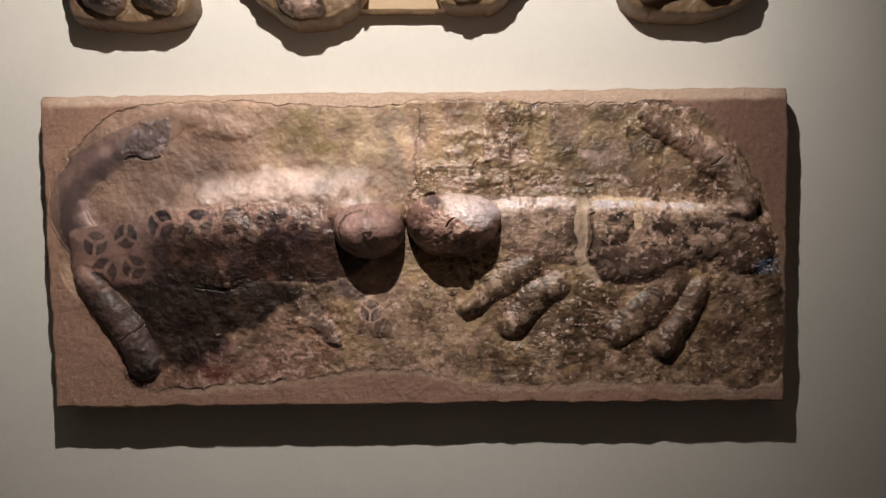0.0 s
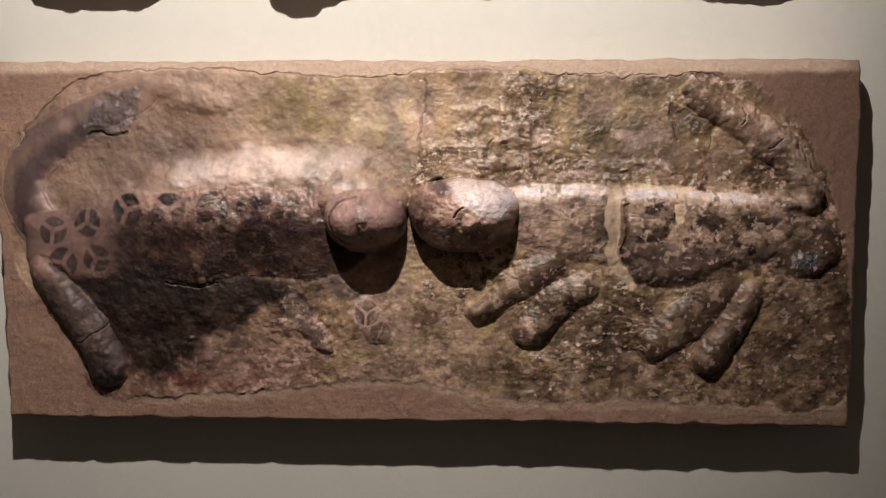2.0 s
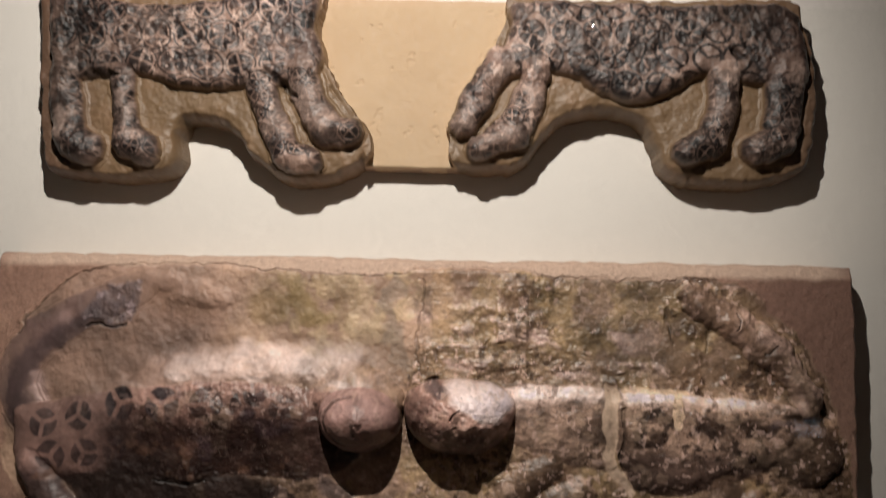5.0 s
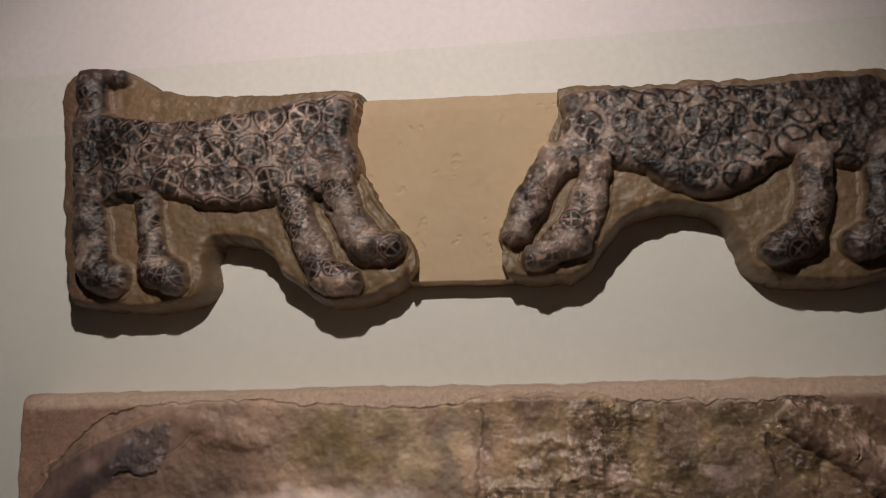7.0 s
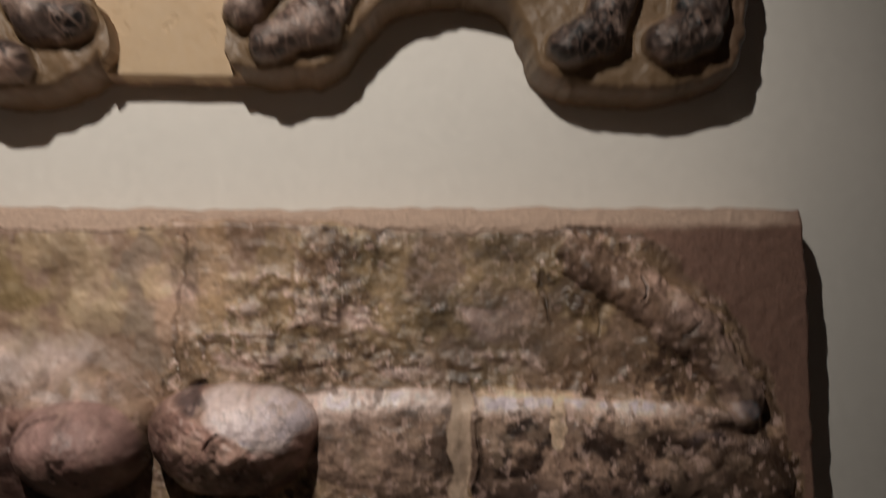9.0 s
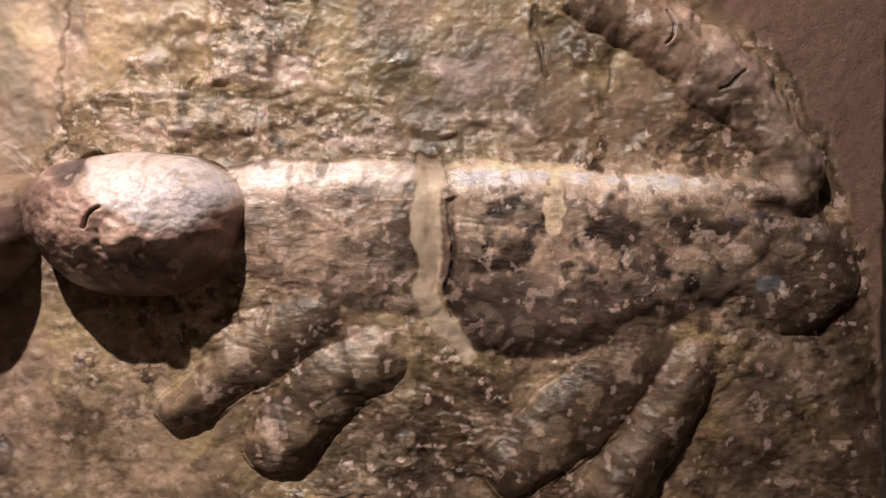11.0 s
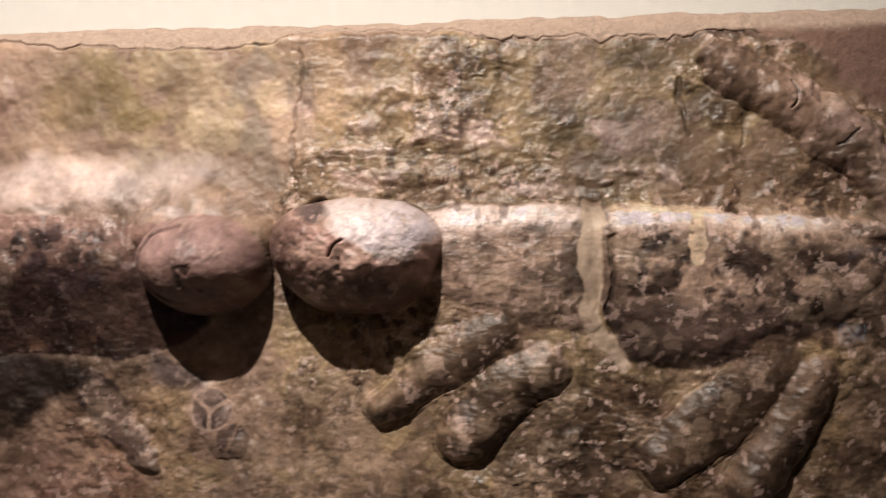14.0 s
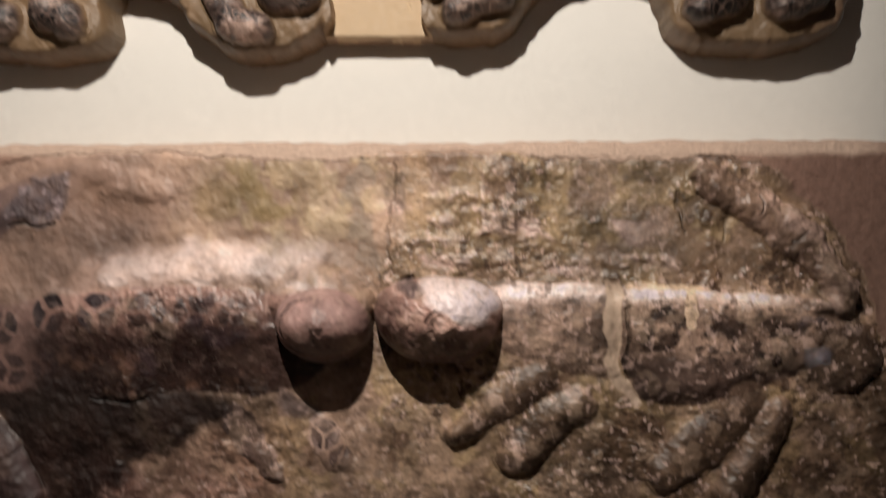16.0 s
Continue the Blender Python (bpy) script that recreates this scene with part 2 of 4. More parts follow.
def box(name, lo, hi, mat, bevel=0.0):
    bm = bmesh.new()
    bmesh.ops.create_cube(bm, size=1, matrix=Matrix.Translation((Vector(lo) + Vector(hi)) / 2) @ Matrix.Diagonal((*(Vector(hi) - Vector(lo)), 1)))
    if bevel:
        bmesh.ops.bevel(bm, geom=bm.edges[:], offset=bevel, segments=2, affect="EDGES", profile=0.5)
    me = bpy.data.meshes.new(name)
    bm.to_mesh(me)
    bm.free()
    me.materials.append(mat)
    return new(name, me)


# ---- room ----
ROOM_X, BACK_Y, TOP_Z = 4.6, -6.2, 3.75
tagged(box("wall_north", (-ROOM_X, WALL_Y, 0), (ROOM_X, WALL_Y + 0.2, 2.287), WALL), "greyish white painted museum display wall", "wall", kind="structure")
FASCIA = paint_material("pinkish_white_paint", (0.74, 0.67, 0.665), 0.96, 1.03, 2.5, 0.7, 0.12)
tagged(box("wall_fascia", (-ROOM_X, WALL_Y, 2.287), (ROOM_X, WALL_Y + 0.2, TOP_Z), FASCIA), "pinkish white upper band of the display wall", "wall", kind="structure")
tagged(box("wall_south", (-ROOM_X, BACK_Y - 0.2, 0), (ROOM_X, BACK_Y, TOP_Z), ROOM), "dim painted wall behind the visitor", "wall", kind="structure")
tagged(box("wall_west", (-ROOM_X - 0.2, BACK_Y, 0), (-ROOM_X, WALL_Y, TOP_Z), ROOM), "dim painted side wall", "wall", kind="structure")
tagged(box("wall_east", (ROOM_X, BACK_Y, 0), (ROOM_X + 0.2, WALL_Y, TOP_Z), ROOM), "dim painted side wall", "wall", kind="structure")
tagged(box("floor", (-ROOM_X, BACK_Y, -0.2), (ROOM_X, WALL_Y, 0), FLOOR), "dark stone gallery floor", "floor", kind="structure")
tagged(box("ceiling", (-ROOM_X, BACK_Y, TOP_Z), (ROOM_X, WALL_Y, TOP_Z + 0.2), ROOM), "dark gallery ceiling", "ceiling", kind="structure")


# ---- lower relief: two animals head to head on a rectangular slab ----
TAN, OLIVE, BROWN = (0.37, 0.285, 0.19), (0.255, 0.205, 0.12), (0.20, 0.135, 0.085)
VIOLET, DARK, PALE = (0.21, 0.145, 0.125), (0.032, 0.019, 0.015), (0.62, 0.54, 0.46)
MARGIN = (0.34, 0.232, 0.17)


def lower_relief():
    s = Slab(-0.855, 0.855, 0.895, 1.65, 0.0013, 11)
    x, z = s.x, s.z
    n_big, n_mid, n_fine = s.noise(0.16, 1), s.noise(0.045, 2), s.noise(0.012, 3)

    # slab and its bare margin
    edge = s.inside([(-0.844, 1.628), (0.840, 1.629), (0.839, 0.914), (-0.831, 0.910)], 0.5, smoothed=False) + 0.0025 * n_mid
    s.c[:] = MARGIN
    s.tint((0.27, 0.175, 0.13), 0.5 + 0.5 * n_big)
    s.tint((0.41, 0.285, 0.205), smooth(0.2, 1.0, n_mid) * 0.45)
    s.tint((0.17, 0.105, 0.08), smooth(0.55, 0.72, x + 0.03 * n_mid) * smooth(1.2, 1.45, z) * 0.75)
    s.h += 0.0013 * n_mid + 0.0007 * n_fine

    # old plaster fragment
    rim = s.inside([(-0.795, 1.454), (-0.734, 1.529), (-0.668, 1.584), (-0.541, 1.602), (-0.415, 1.608), (-0.264, 1.595), (-0.113, 1.595), (0.025, 1.608), (0.213, 1.603), (0.338, 1.591), (0.462, 1.591), (0.574, 1.596), (0.662, 1.549), (0.737, 1.473), (0.775, 1.404), (0.801, 1.329), (0.820, 1.240), (0.829, 1.114), (0.829, 0.979), (0.755, 0.950), (0.527, 0.962), (0.336, 0.960), (0.132, 0.961), (0.030, 0.996), (-0.175, 0.994), (-0.277, 0.980), (-0.432, 0.967), (-0.613, 0.956), (-0.661, 0.992), (-0.680, 1.063), (-0.760, 1.154), (-0.799, 1.231), (-0.796, 1.359)], 1.6) + 0.002 * n_fine
    old = smooth(-0.002, 0.006, rim)
    s.h += 0.005 * smooth(-0.010, 0.012, rim) * (1 - 0.75 * smooth(-0.58, -0.72, x) * smooth(1.50, 1.40, z)) * (1 - 0.7 * smooth(0.58, 0.70, x) * smooth(1.10, 1.20, z)) * (1 - 0.6 * smooth(1.05, 0.98, z))
    s.tint(TAN, old)
    right = smooth(-0.03, 0.02, x + 0.02 * n_mid) * old
    patchy = smooth(-0.35, 0.25, s.noise(0.11, 35) + 0.35 * n_mid)
    plain = smooth(0.20, 0.11, np.hypot(x - 0.08, (z - 1.06) * 1.1) + 0.03 * n_mid)
    s.a = 0.06 + 0.04 * n_mid + (0.30 + 0.55 * patchy) * right * (1 - 0.75 * plain) + 0.35 * smooth(-0.36, -0.24, x + 0.05 * n_mid) * smooth(1.45, 1.38, z)
    s.a = np.where(old < 0.5, 0.5, s.a)
    s.a += 0.35 * old * smooth(-0.05, -0.2, x) * smooth(1.17, 1.12, z)
    # patched tones: large stains, smaller fills with firm borders
    s.tint(OLIVE, right * (0.55 + 0.35 * n_mid))
    s.tint(BROWN, old * smooth(0.05, 0.35, n_big + 0.25 * n_mid) * 0.6)
    s.tint((0.17, 0.115, 0.075), right * smooth(0.15, 0.35, s.noise(0.09, 36)) * smooth(1.50, 1.35, z) * 0.7)
    s.tint((0.47, 0.37, 0.255), old * smooth(0.25, 0.40, s.noise(0.10, 4)) * 0.55)
    s.tint((0.345, 0.265, 0.185), old * smooth(0.22, 0.34, s.noise(0.08, 5)) * (1 - right) * 0.7)
    s.tint((0.48, 0.41, 0.245), old * smooth(-0.1, 0.3, n_mid) * smooth(0.17, 0.10, np.hypot((x + 0.14) / 1.25, z - 1.52)) * 0.75)
    s.tint((0.33, 0.26, 0.13), old * smooth(0.045, 0.025, np.hypot((x + 0.285) / 1.2, z - 1.525) + 0.01 * n_mid) * 0.7)
    s.tint((0.165, 0.125, 0.072), old * smooth(0.26, 0.10, np.hypot((x - 0.44) / 1.5, z - 1.55) + 0.02 * n_mid) * (0.65 + 0.3 * n_mid))
    s.tint((0.24, 0.145, 0.11), old * smooth(-0.05, -0.35, x + 0.03 * n_mid) * smooth(1.20, 1.05, z) * (0.75 + 0.35 * n_mid))
    s.tint((0.47, 0.345, 0.27), old * smooth(0.1, 0.6, s.noise(0.018, 6, 3)) * smooth(-0.1, -0.3, x) * smooth(1.10, 1.03, z) * 0.5)
    s.tint((0.50, 0.355, 0.28), old * smooth(0.0, 0.6, n_mid + n_fine) * smooth(0.60, 0.75, x) * smooth(1.15, 1.0, z) * 0.65)
    s.tint((0.36, 0.265, 0.195), old * smooth(0.23, 0.12, np.hypot((x + 0.60) / 1.2, z - 1.44)) * 0.75)
    s.tint((0.30, 0.22, 0.16), old * smooth(0.10, 0.05, np.hypot((x + 0.46) / 1.5, z - 1.53) + 0.02 * n_mid) * 0.55)

    # flaking skin on the right, soft swell above the left body
    flake = s.flakes(0.085, 20, 1.7, 5)
    crust = s.flakes(0.018, 21, 1.8, 3)
    calm = smooth(0.0, 0.035, rim)
    s.h += calm * right * (0.0062 * flake * (0.30 + 0.65 * patchy) * (1 - plain) - 0.003)
    s.h += old * (1 - right) * (0.0016 * n_mid + 0.0003 * n_fine)
    s.h += 0.004 * old * n_big
    s.tint((0.56, 0.47, 0.40), right * smooth(0.05, 0.5, fbm(x / 3.0, z + 0.1 * x, 0.035, 301, 4)) * smooth(1.37, 1.42, z) * smooth(1.57, 1.50, z) * smooth(0.52, 0.34, x) * 0.85)
    s.tint((0.40, 0.33, 0.17), old * smooth(0.1, 0.4, s.noise(0.07, 44)) * smooth(-0.25, -0.1, x) * 0.5)
    s.tint((0.16, 0.12, 0.07), right * smooth(0.2, 0.5, fbm(x / 1.5, z, 0.06, 311, 4)) * 0.5)
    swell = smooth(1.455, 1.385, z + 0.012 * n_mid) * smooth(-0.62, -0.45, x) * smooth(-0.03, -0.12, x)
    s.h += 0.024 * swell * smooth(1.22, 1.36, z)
    # swell paled in colour where its slope catches the light
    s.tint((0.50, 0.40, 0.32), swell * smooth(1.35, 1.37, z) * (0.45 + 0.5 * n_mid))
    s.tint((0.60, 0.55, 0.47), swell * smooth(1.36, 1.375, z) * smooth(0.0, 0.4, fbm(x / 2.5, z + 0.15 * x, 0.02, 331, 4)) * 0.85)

    lump = s.along([(-0.535, 1.578), (-0.460, 1.560), (-0.385, 1.540)], [0.020, 0.030, 0.022], 2.0)
    s.h += 0.006 * smooth(1.2, 0.2, lump)
    s.tint((0.25, 0.175, 0.115), smooth(1.3, 0.4, s.along([(-0.50, 1.535), (-0.42, 1.520)], [0.026, 0.030], 3.0)) * 0.7)
    s.tint((0.29, 0.235, 0.10), old * smooth(1.2, 0.4, s.along([(-0.235, 1.555), (-0.195, 1.510)], [0.032, 0.030], 4.0)) * 0.75)
    s.tint((0.56, 0.49, 0.31), old * smooth(1.2, 0.5, s.along([(-0.130, 1.570), (-0.100, 1.510), (-0.125, 1.465)], [0.036, 0.034, 0.026], 5.0)) * (0.6 + 0.4 * n_mid))
    s.tint((0.27, 0.24, 0.175), old * smooth(1.2, 0.4, s.along([(-0.035, 1.590), (-0.050, 1.500), (-0.030, 1.420)], [0.020, 0.022, 0.032], 5.0)) * 0.7)
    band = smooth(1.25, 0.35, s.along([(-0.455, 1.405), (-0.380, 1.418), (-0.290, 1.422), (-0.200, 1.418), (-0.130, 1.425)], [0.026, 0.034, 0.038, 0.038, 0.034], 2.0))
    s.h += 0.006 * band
    # cream crest, made paler still by the light painted onto it
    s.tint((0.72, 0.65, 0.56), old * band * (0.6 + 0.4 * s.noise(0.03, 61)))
    for pts, width in (
        (((0.070, 1.523), (0.120, 1.530), (0.180, 1.526)), 0.010), (((0.120, 1.505), (0.190, 1.497), (0.240, 1.481), (0.272, 1.456)), 0.012),
        (((0.045, 1.452), (0.110, 1.463), (0.165, 1.471)), 0.009), (((0.095, 1.425), (0.160, 1.421), (0.230, 1.424)), 0.010),
        (((0.160, 1.480), (0.205, 1.472), (0.225, 1.460)), 0.011), (((0.075, 1.490), (0.115, 1.495)), 0.009),
        (((0.300, 1.418), (0.350, 1.425), (0.395, 1.414)), 0.009), (((0.410, 1.430), (0.460, 1.424), (0.480, 1.410)), 0.008),
    ):
        lip = smooth(1.0, 0.0, s.along(pts, [width, width * 2.0, width * 0.8], 1.2)) * (0.25 + 0.9 * flake)
        s.h += 0.005 * lip
        # lips tinted pale to carry their highlights
        s.tint((0.60, 0.52, 0.43), lip * smooth(-0.3, 0.5, n_mid + n_fine) * 0.9)

    # left animal: tail, body, legs
    m = s.limb([(-0.748, 1.296), (-0.781, 1.372), (-0.749, 1.447), (-0.672, 1.496), (-0.539, 1.563), (-0.484, 1.576)], [0.038, 0.040, 0.042, 0.042, 0.034, 0.008], 0.010) * smooth(-0.545, -0.66, x + 0.02 * n_mid)
    s.tint((0.20, 0.145, 0.125), m * (0.75 + 0.2 * n_mid))
    core = s.along([(-0.772, 1.300), (-0.775, 1.371), (-0.745, 1.425), (-0.690, 1.466), (-0.635, 1.497)], [0.040, 0.034, 0.030, 0.030, 0.022], 2.0)
    s.tint((0.105, 0.078, 0.074), smooth(1.1, 0.3, core + 0.15 * n_mid) * 0.85)
    # painted highlight of a small upright ridge below the tail joint
    s.tint((0.47, 0.38, 0.33), smooth(1.0, 0.2, s.along([(-0.742, 1.380), (-0.722, 1.340)], [0.018, 0.022], 2.0)) * 0.8)
    s.tint((0.40, 0.31, 0.27), m * smooth(0.03, 0.0, np.hypot(x + 0.69, (z - 1.495) * 1.2)) * 0.7)
    m = smooth(0.0, 0.012, s.inside([(-0.642, 1.544), (-0.590, 1.571), (-0.540, 1.576), (-0.547, 1.505), (-0.570, 1.480), (-0.634, 1.481), (-0.652, 1.506)], 2.5))
    s.h += m * (0.001 + 0.003 * s.noise(0.022, 8, 4))
    s.tint((0.17, 0.15, 0.15), m * (0.75 + 0.2 * n_fine))
    s.tint((0.42, 0.38, 0.37), m * smooth(0.15, 0.45, s.noise(0.02, 53)) * 0.7)
    s.cut([(-0.640, 1.477), (-0.602, 1.482), (-0.570, 1.483)], 0.004, 0.004, 0.6)
    s.h += 0.022 * old * smooth(1.05, 1.23, z + 0.01 * n_mid) * smooth(-0.72, -0.62, x) * smooth(-0.06, -0.22, x) * smooth(1.42, 1.30, z)
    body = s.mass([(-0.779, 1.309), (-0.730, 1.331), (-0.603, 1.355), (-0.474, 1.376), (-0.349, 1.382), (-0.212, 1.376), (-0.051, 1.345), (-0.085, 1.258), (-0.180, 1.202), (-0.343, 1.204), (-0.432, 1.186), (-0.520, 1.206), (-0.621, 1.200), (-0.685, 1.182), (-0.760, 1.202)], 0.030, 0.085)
    s.a = np.where(body > 0.5, 0.15 + 0.45 * smooth(-0.55, -0.40, x + 0.05 * n_mid), s.a)
    s.tint((0.31, 0.215, 0.17), body * 0.9)
    # belly darkens downward: dark paint with its shade put into the tint
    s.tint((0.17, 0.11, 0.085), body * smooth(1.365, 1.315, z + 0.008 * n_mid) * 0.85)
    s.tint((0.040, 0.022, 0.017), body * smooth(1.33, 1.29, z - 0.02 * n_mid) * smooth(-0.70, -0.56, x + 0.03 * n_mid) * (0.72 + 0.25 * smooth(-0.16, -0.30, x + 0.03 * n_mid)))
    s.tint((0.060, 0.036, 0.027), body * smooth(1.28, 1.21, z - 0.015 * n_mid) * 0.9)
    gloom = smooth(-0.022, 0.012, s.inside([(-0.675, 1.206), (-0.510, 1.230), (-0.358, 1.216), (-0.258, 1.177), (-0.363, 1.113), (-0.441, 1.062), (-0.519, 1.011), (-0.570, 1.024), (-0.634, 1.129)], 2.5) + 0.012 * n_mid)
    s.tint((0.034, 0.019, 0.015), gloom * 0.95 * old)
    s.tint((0.10, 0.075, 0.05), gloom * smooth(0.2, 0.5, s.noise(0.06, 23)) * smooth(-0.5, -0.40, x) * 0.7)
    s.tint((0.17, 0.055, 0.045), old * smooth(0.03, 0.008, np.hypot((x + 0.455) / 1.7, z - 0.998)) * 0.8)
    m = s.limb([(-0.732, 1.215), (-0.700, 1.165), (-0.650, 1.100), (-0.612, 1.022)], [0.034, 0.036, 0.040, 0.040], 0.032)
    s.tint((0.078, 0.054, 0.050), m * 0.9)
    s.h += m * (0.004 * s.noise(0.04, 67) + 0.003 * smooth(1.085, 1.06, z + 0.3 * (x + 0.64)))
    s.a = np.where(m > 0.5, 0.12, s.a)
    s.tint((0.19, 0.14, 0.13), m * smooth(0.2, 0.9, n_mid + 0.8) * smooth(-0.66, -0.62, x + 0.4 * (z - 1.17)) * 0.6)
    s.tint(DARK, m * smooth(1.04, 1.0, z - 0.01 * n_mid) * 0.9)
    s.cut([(-0.486, 1.194), (-0.435, 1.182), (-0.385, 1.195)], 0.003, 0.003, 0.5)
    s.cut([(-0.666, 1.076), (-0.634, 1.089), (-0.608, 1.107)], 0.003, 0.003, 0.5)
    s.tint((0.25, 0.175, 0.14), body * smooth(-0.55, -0.62, x + 0.02 * n_mid) * smooth(1.185, 1.22, z) * 0.8)
    for px, pz, r, lobes, turn, k in ROSETTES_LOW:
        s.rosette(px, pz, r, lobes, turn, k, (0.034, 0.024, 0.025), 1.0, 0.22)
    blotch = body * smooth(0.15, 0.55, s.noise(0.05, 9, 3)) * smooth(-0.52, -0.40, x)
    s.tint((0.06, 0.04, 0.042), blotch * 0.75)
    s.tint((0.20, 0.125, 0.08), body * smooth(0.35, 0.8, s.noise(0.035, 10)) * smooth(1.30, 1.24, z) * 0.5)
    m = s.limb([(-0.247, 1.163), (-0.210, 1.105), (-0.179, 1.066)], [0.026, 0.024, 0.018], 0.016, 2.0)
    s.a = np.where(m > 0.5, 0.7, s.a)
    s.tint((0.115, 0.09, 0.08), m * (0.8 + 0.3 * n_mid))
    s.tint((0.42, 0.34, 0.27), m * smooth(0.2, 0.5, s.noise(0.02, 49)) * 0.7)
    m = s.limb([(-0.110, 1.142), (-0.080, 1.097)], [0.024, 0.022], 0.014, 1.5)
    s.tint((0.33, 0.25, 0.18), m)
    px, pz = (-0.100, 1.136)
    s.tint((0.45, 0.36, 0.27), smooth(0.030, 0.024, np.hypot(x - px, z - pz)) * 0.8)
    s.rosette(px, pz, 0.025, 3, 0.5, 0.95, (0.07, 0.05, 0.045))
    px, pz = (-0.073, 1.100)
    s.rosette(px, pz, 0.020, 2, 1.2, 0.9, (0.09, 0.06, 0.05))
    m = smooth(0.03, 0.0, np.abs(s.along([(-0.164, 1.194), (-0.120, 1.168)], [0.018, 0.016], 2) - 0.2) * 0.02)
    s.tint((0.13, 0.11, 0.10), m * smooth(1.5, 0.6, s.along([(-0.170, 1.194), (-0.120, 1.168)], [0.018, 0.016], 2)) * 0.8)

    # right animal: body in two lengths parted by a pale fill, tail, legs
    s.h += 0.015 * old * smooth(1.07, 1.23, z + 0.012 * n_mid) * smooth(0.06, 0.16, x) * smooth(0.78, 0.66, x) * smooth(1.42, 1.30, z)
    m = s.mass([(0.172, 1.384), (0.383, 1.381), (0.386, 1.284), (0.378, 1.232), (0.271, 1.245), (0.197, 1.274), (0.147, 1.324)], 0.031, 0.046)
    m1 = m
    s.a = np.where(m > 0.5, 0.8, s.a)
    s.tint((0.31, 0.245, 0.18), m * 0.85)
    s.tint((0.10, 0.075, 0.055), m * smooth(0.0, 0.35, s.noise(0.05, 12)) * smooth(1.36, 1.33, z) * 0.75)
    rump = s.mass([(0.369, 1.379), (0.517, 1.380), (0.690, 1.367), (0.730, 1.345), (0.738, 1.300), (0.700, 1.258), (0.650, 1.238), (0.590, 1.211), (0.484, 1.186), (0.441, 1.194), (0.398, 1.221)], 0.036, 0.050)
    haunch = s.mass([(0.680, 1.350), (0.740, 1.356), (0.780, 1.320), (0.802, 1.272), (0.786, 1.236), (0.747, 1.212), (0.690, 1.226), (0.655, 1.260)], 0.024, 0.060)
    s.tint((0.16, 0.12, 0.085), haunch * (1 - rump) * 0.8)
    s.tint((0.45, 0.38, 0.31), haunch * smooth(1.0, 0.3, s.along([(0.735, 1.305), (0.775, 1.318)], [0.014, 0.016], 4.0)) * 0.7)
    s.tint((0.33, 0.26, 0.19), rump * 0.9)
    s.a = np.where(rump > 0.5, 0.55 + 0.3 * patchy, s.a)
    spots = smooth(-0.02, 0.22, s.noise(0.055, 13, 4)) * rump * smooth(1.365, 1.345, z)
    s.tint((0.070, 0.047, 0.032), spots * 0.45)
    for pts, width in ((((0.415, 1.330), (0.455, 1.333), (0.482, 1.328)), 0.016), (((0.420, 1.290), (0.465, 1.296)), 0.011), (((0.600, 1.325), (0.650, 1.318)), 0.014), (((0.535, 1.330), (0.560, 1.322)), 0.014),
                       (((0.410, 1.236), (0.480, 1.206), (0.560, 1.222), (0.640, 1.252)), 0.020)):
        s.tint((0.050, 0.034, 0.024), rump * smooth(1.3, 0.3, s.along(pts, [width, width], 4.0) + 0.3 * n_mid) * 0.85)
    # rump's lower half: brown band with underside shade put into the colour
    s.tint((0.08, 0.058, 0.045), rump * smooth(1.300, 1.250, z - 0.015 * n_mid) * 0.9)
    # top ledge tinted pale: the highlight along the back put into pigment
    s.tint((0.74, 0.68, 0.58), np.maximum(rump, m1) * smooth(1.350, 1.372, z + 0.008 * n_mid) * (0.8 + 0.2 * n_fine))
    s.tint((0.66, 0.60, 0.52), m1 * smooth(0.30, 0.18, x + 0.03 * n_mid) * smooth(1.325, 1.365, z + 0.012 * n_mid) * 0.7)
    for px, pz in ((0.534, 1.290), (0.626, 1.280), (0.448, 1.315)):
        d = np.hypot(x - px + 3 * s.wx, (z - pz) * 1.15 + 3 * s.wz)
        s.tint((0.035, 0.025, 0.02), rump * smooth(0.016, 0.005, np.abs(d - 0.028)) * smooth(-0.5, 0.1, n_fine + n_mid) * 0.85)
    m = smooth(1.0, 0.75, s.along([(0.372, 1.381), (0.369, 1.297), (0.377, 1.235), (0.408, 1.196)], [0.016, 0.014, 0.014, 0.010], 1.6))
    s.a = s.a * (1 - 0.7 * m)
    s.tint((0.60, 0.52, 0.37), m)
    s.cut([(0.392, 1.353), (0.392, 1.285), (0.396, 1.226)], 0.005, 0.006, 0.45)
    m = smooth(1.0, 0.8, s.along([(0.496, 1.380), (0.494, 1.321)], [0.010, 0.009], 1.5)) + smooth(1.0, 0.7, s.along([(0.394, 1.384), (0.530, 1.382)], [0.006, 0.006], 1.5))
    s.tint((0.47, 0.40, 0.27), m * 0.95)
    tail = s.limb([(0.520, 1.560), (0.540, 1.549), (0.589, 1.520), (0.652, 1.478), (0.700, 1.435), (0.730, 1.385), (0.738, 1.350)], [0.022, 0.029, 0.033, 0.035, 0.034, 0.028, 0.022], 0.031, 1.8)
    s.h += tail * 0.004 * s.noise(0.035, 66)
    s.tint((0.21, 0.155, 0.105), tail * 0.9)
    s.tint((0.42, 0.33, 0.25), tail * smooth(0.1, 0.7, n_mid + 0.4 * n_fine) * 0.5)
    s.tint((0.14, 0.10, 0.075), old * smooth(0.02, 0.0, rim) * smooth(0.42, 0.50, x) * smooth(1.37, 1.42, z) * (1 - tail) * 0.75)
    s.tint((0.50, 0.40, 0.32), tail * smooth(0.58, 0.66, x) * smooth(-0.3, 0.4, n_mid) * 0.6)
    s.a = np.where(tail > 0.5, 0.55, s.a)
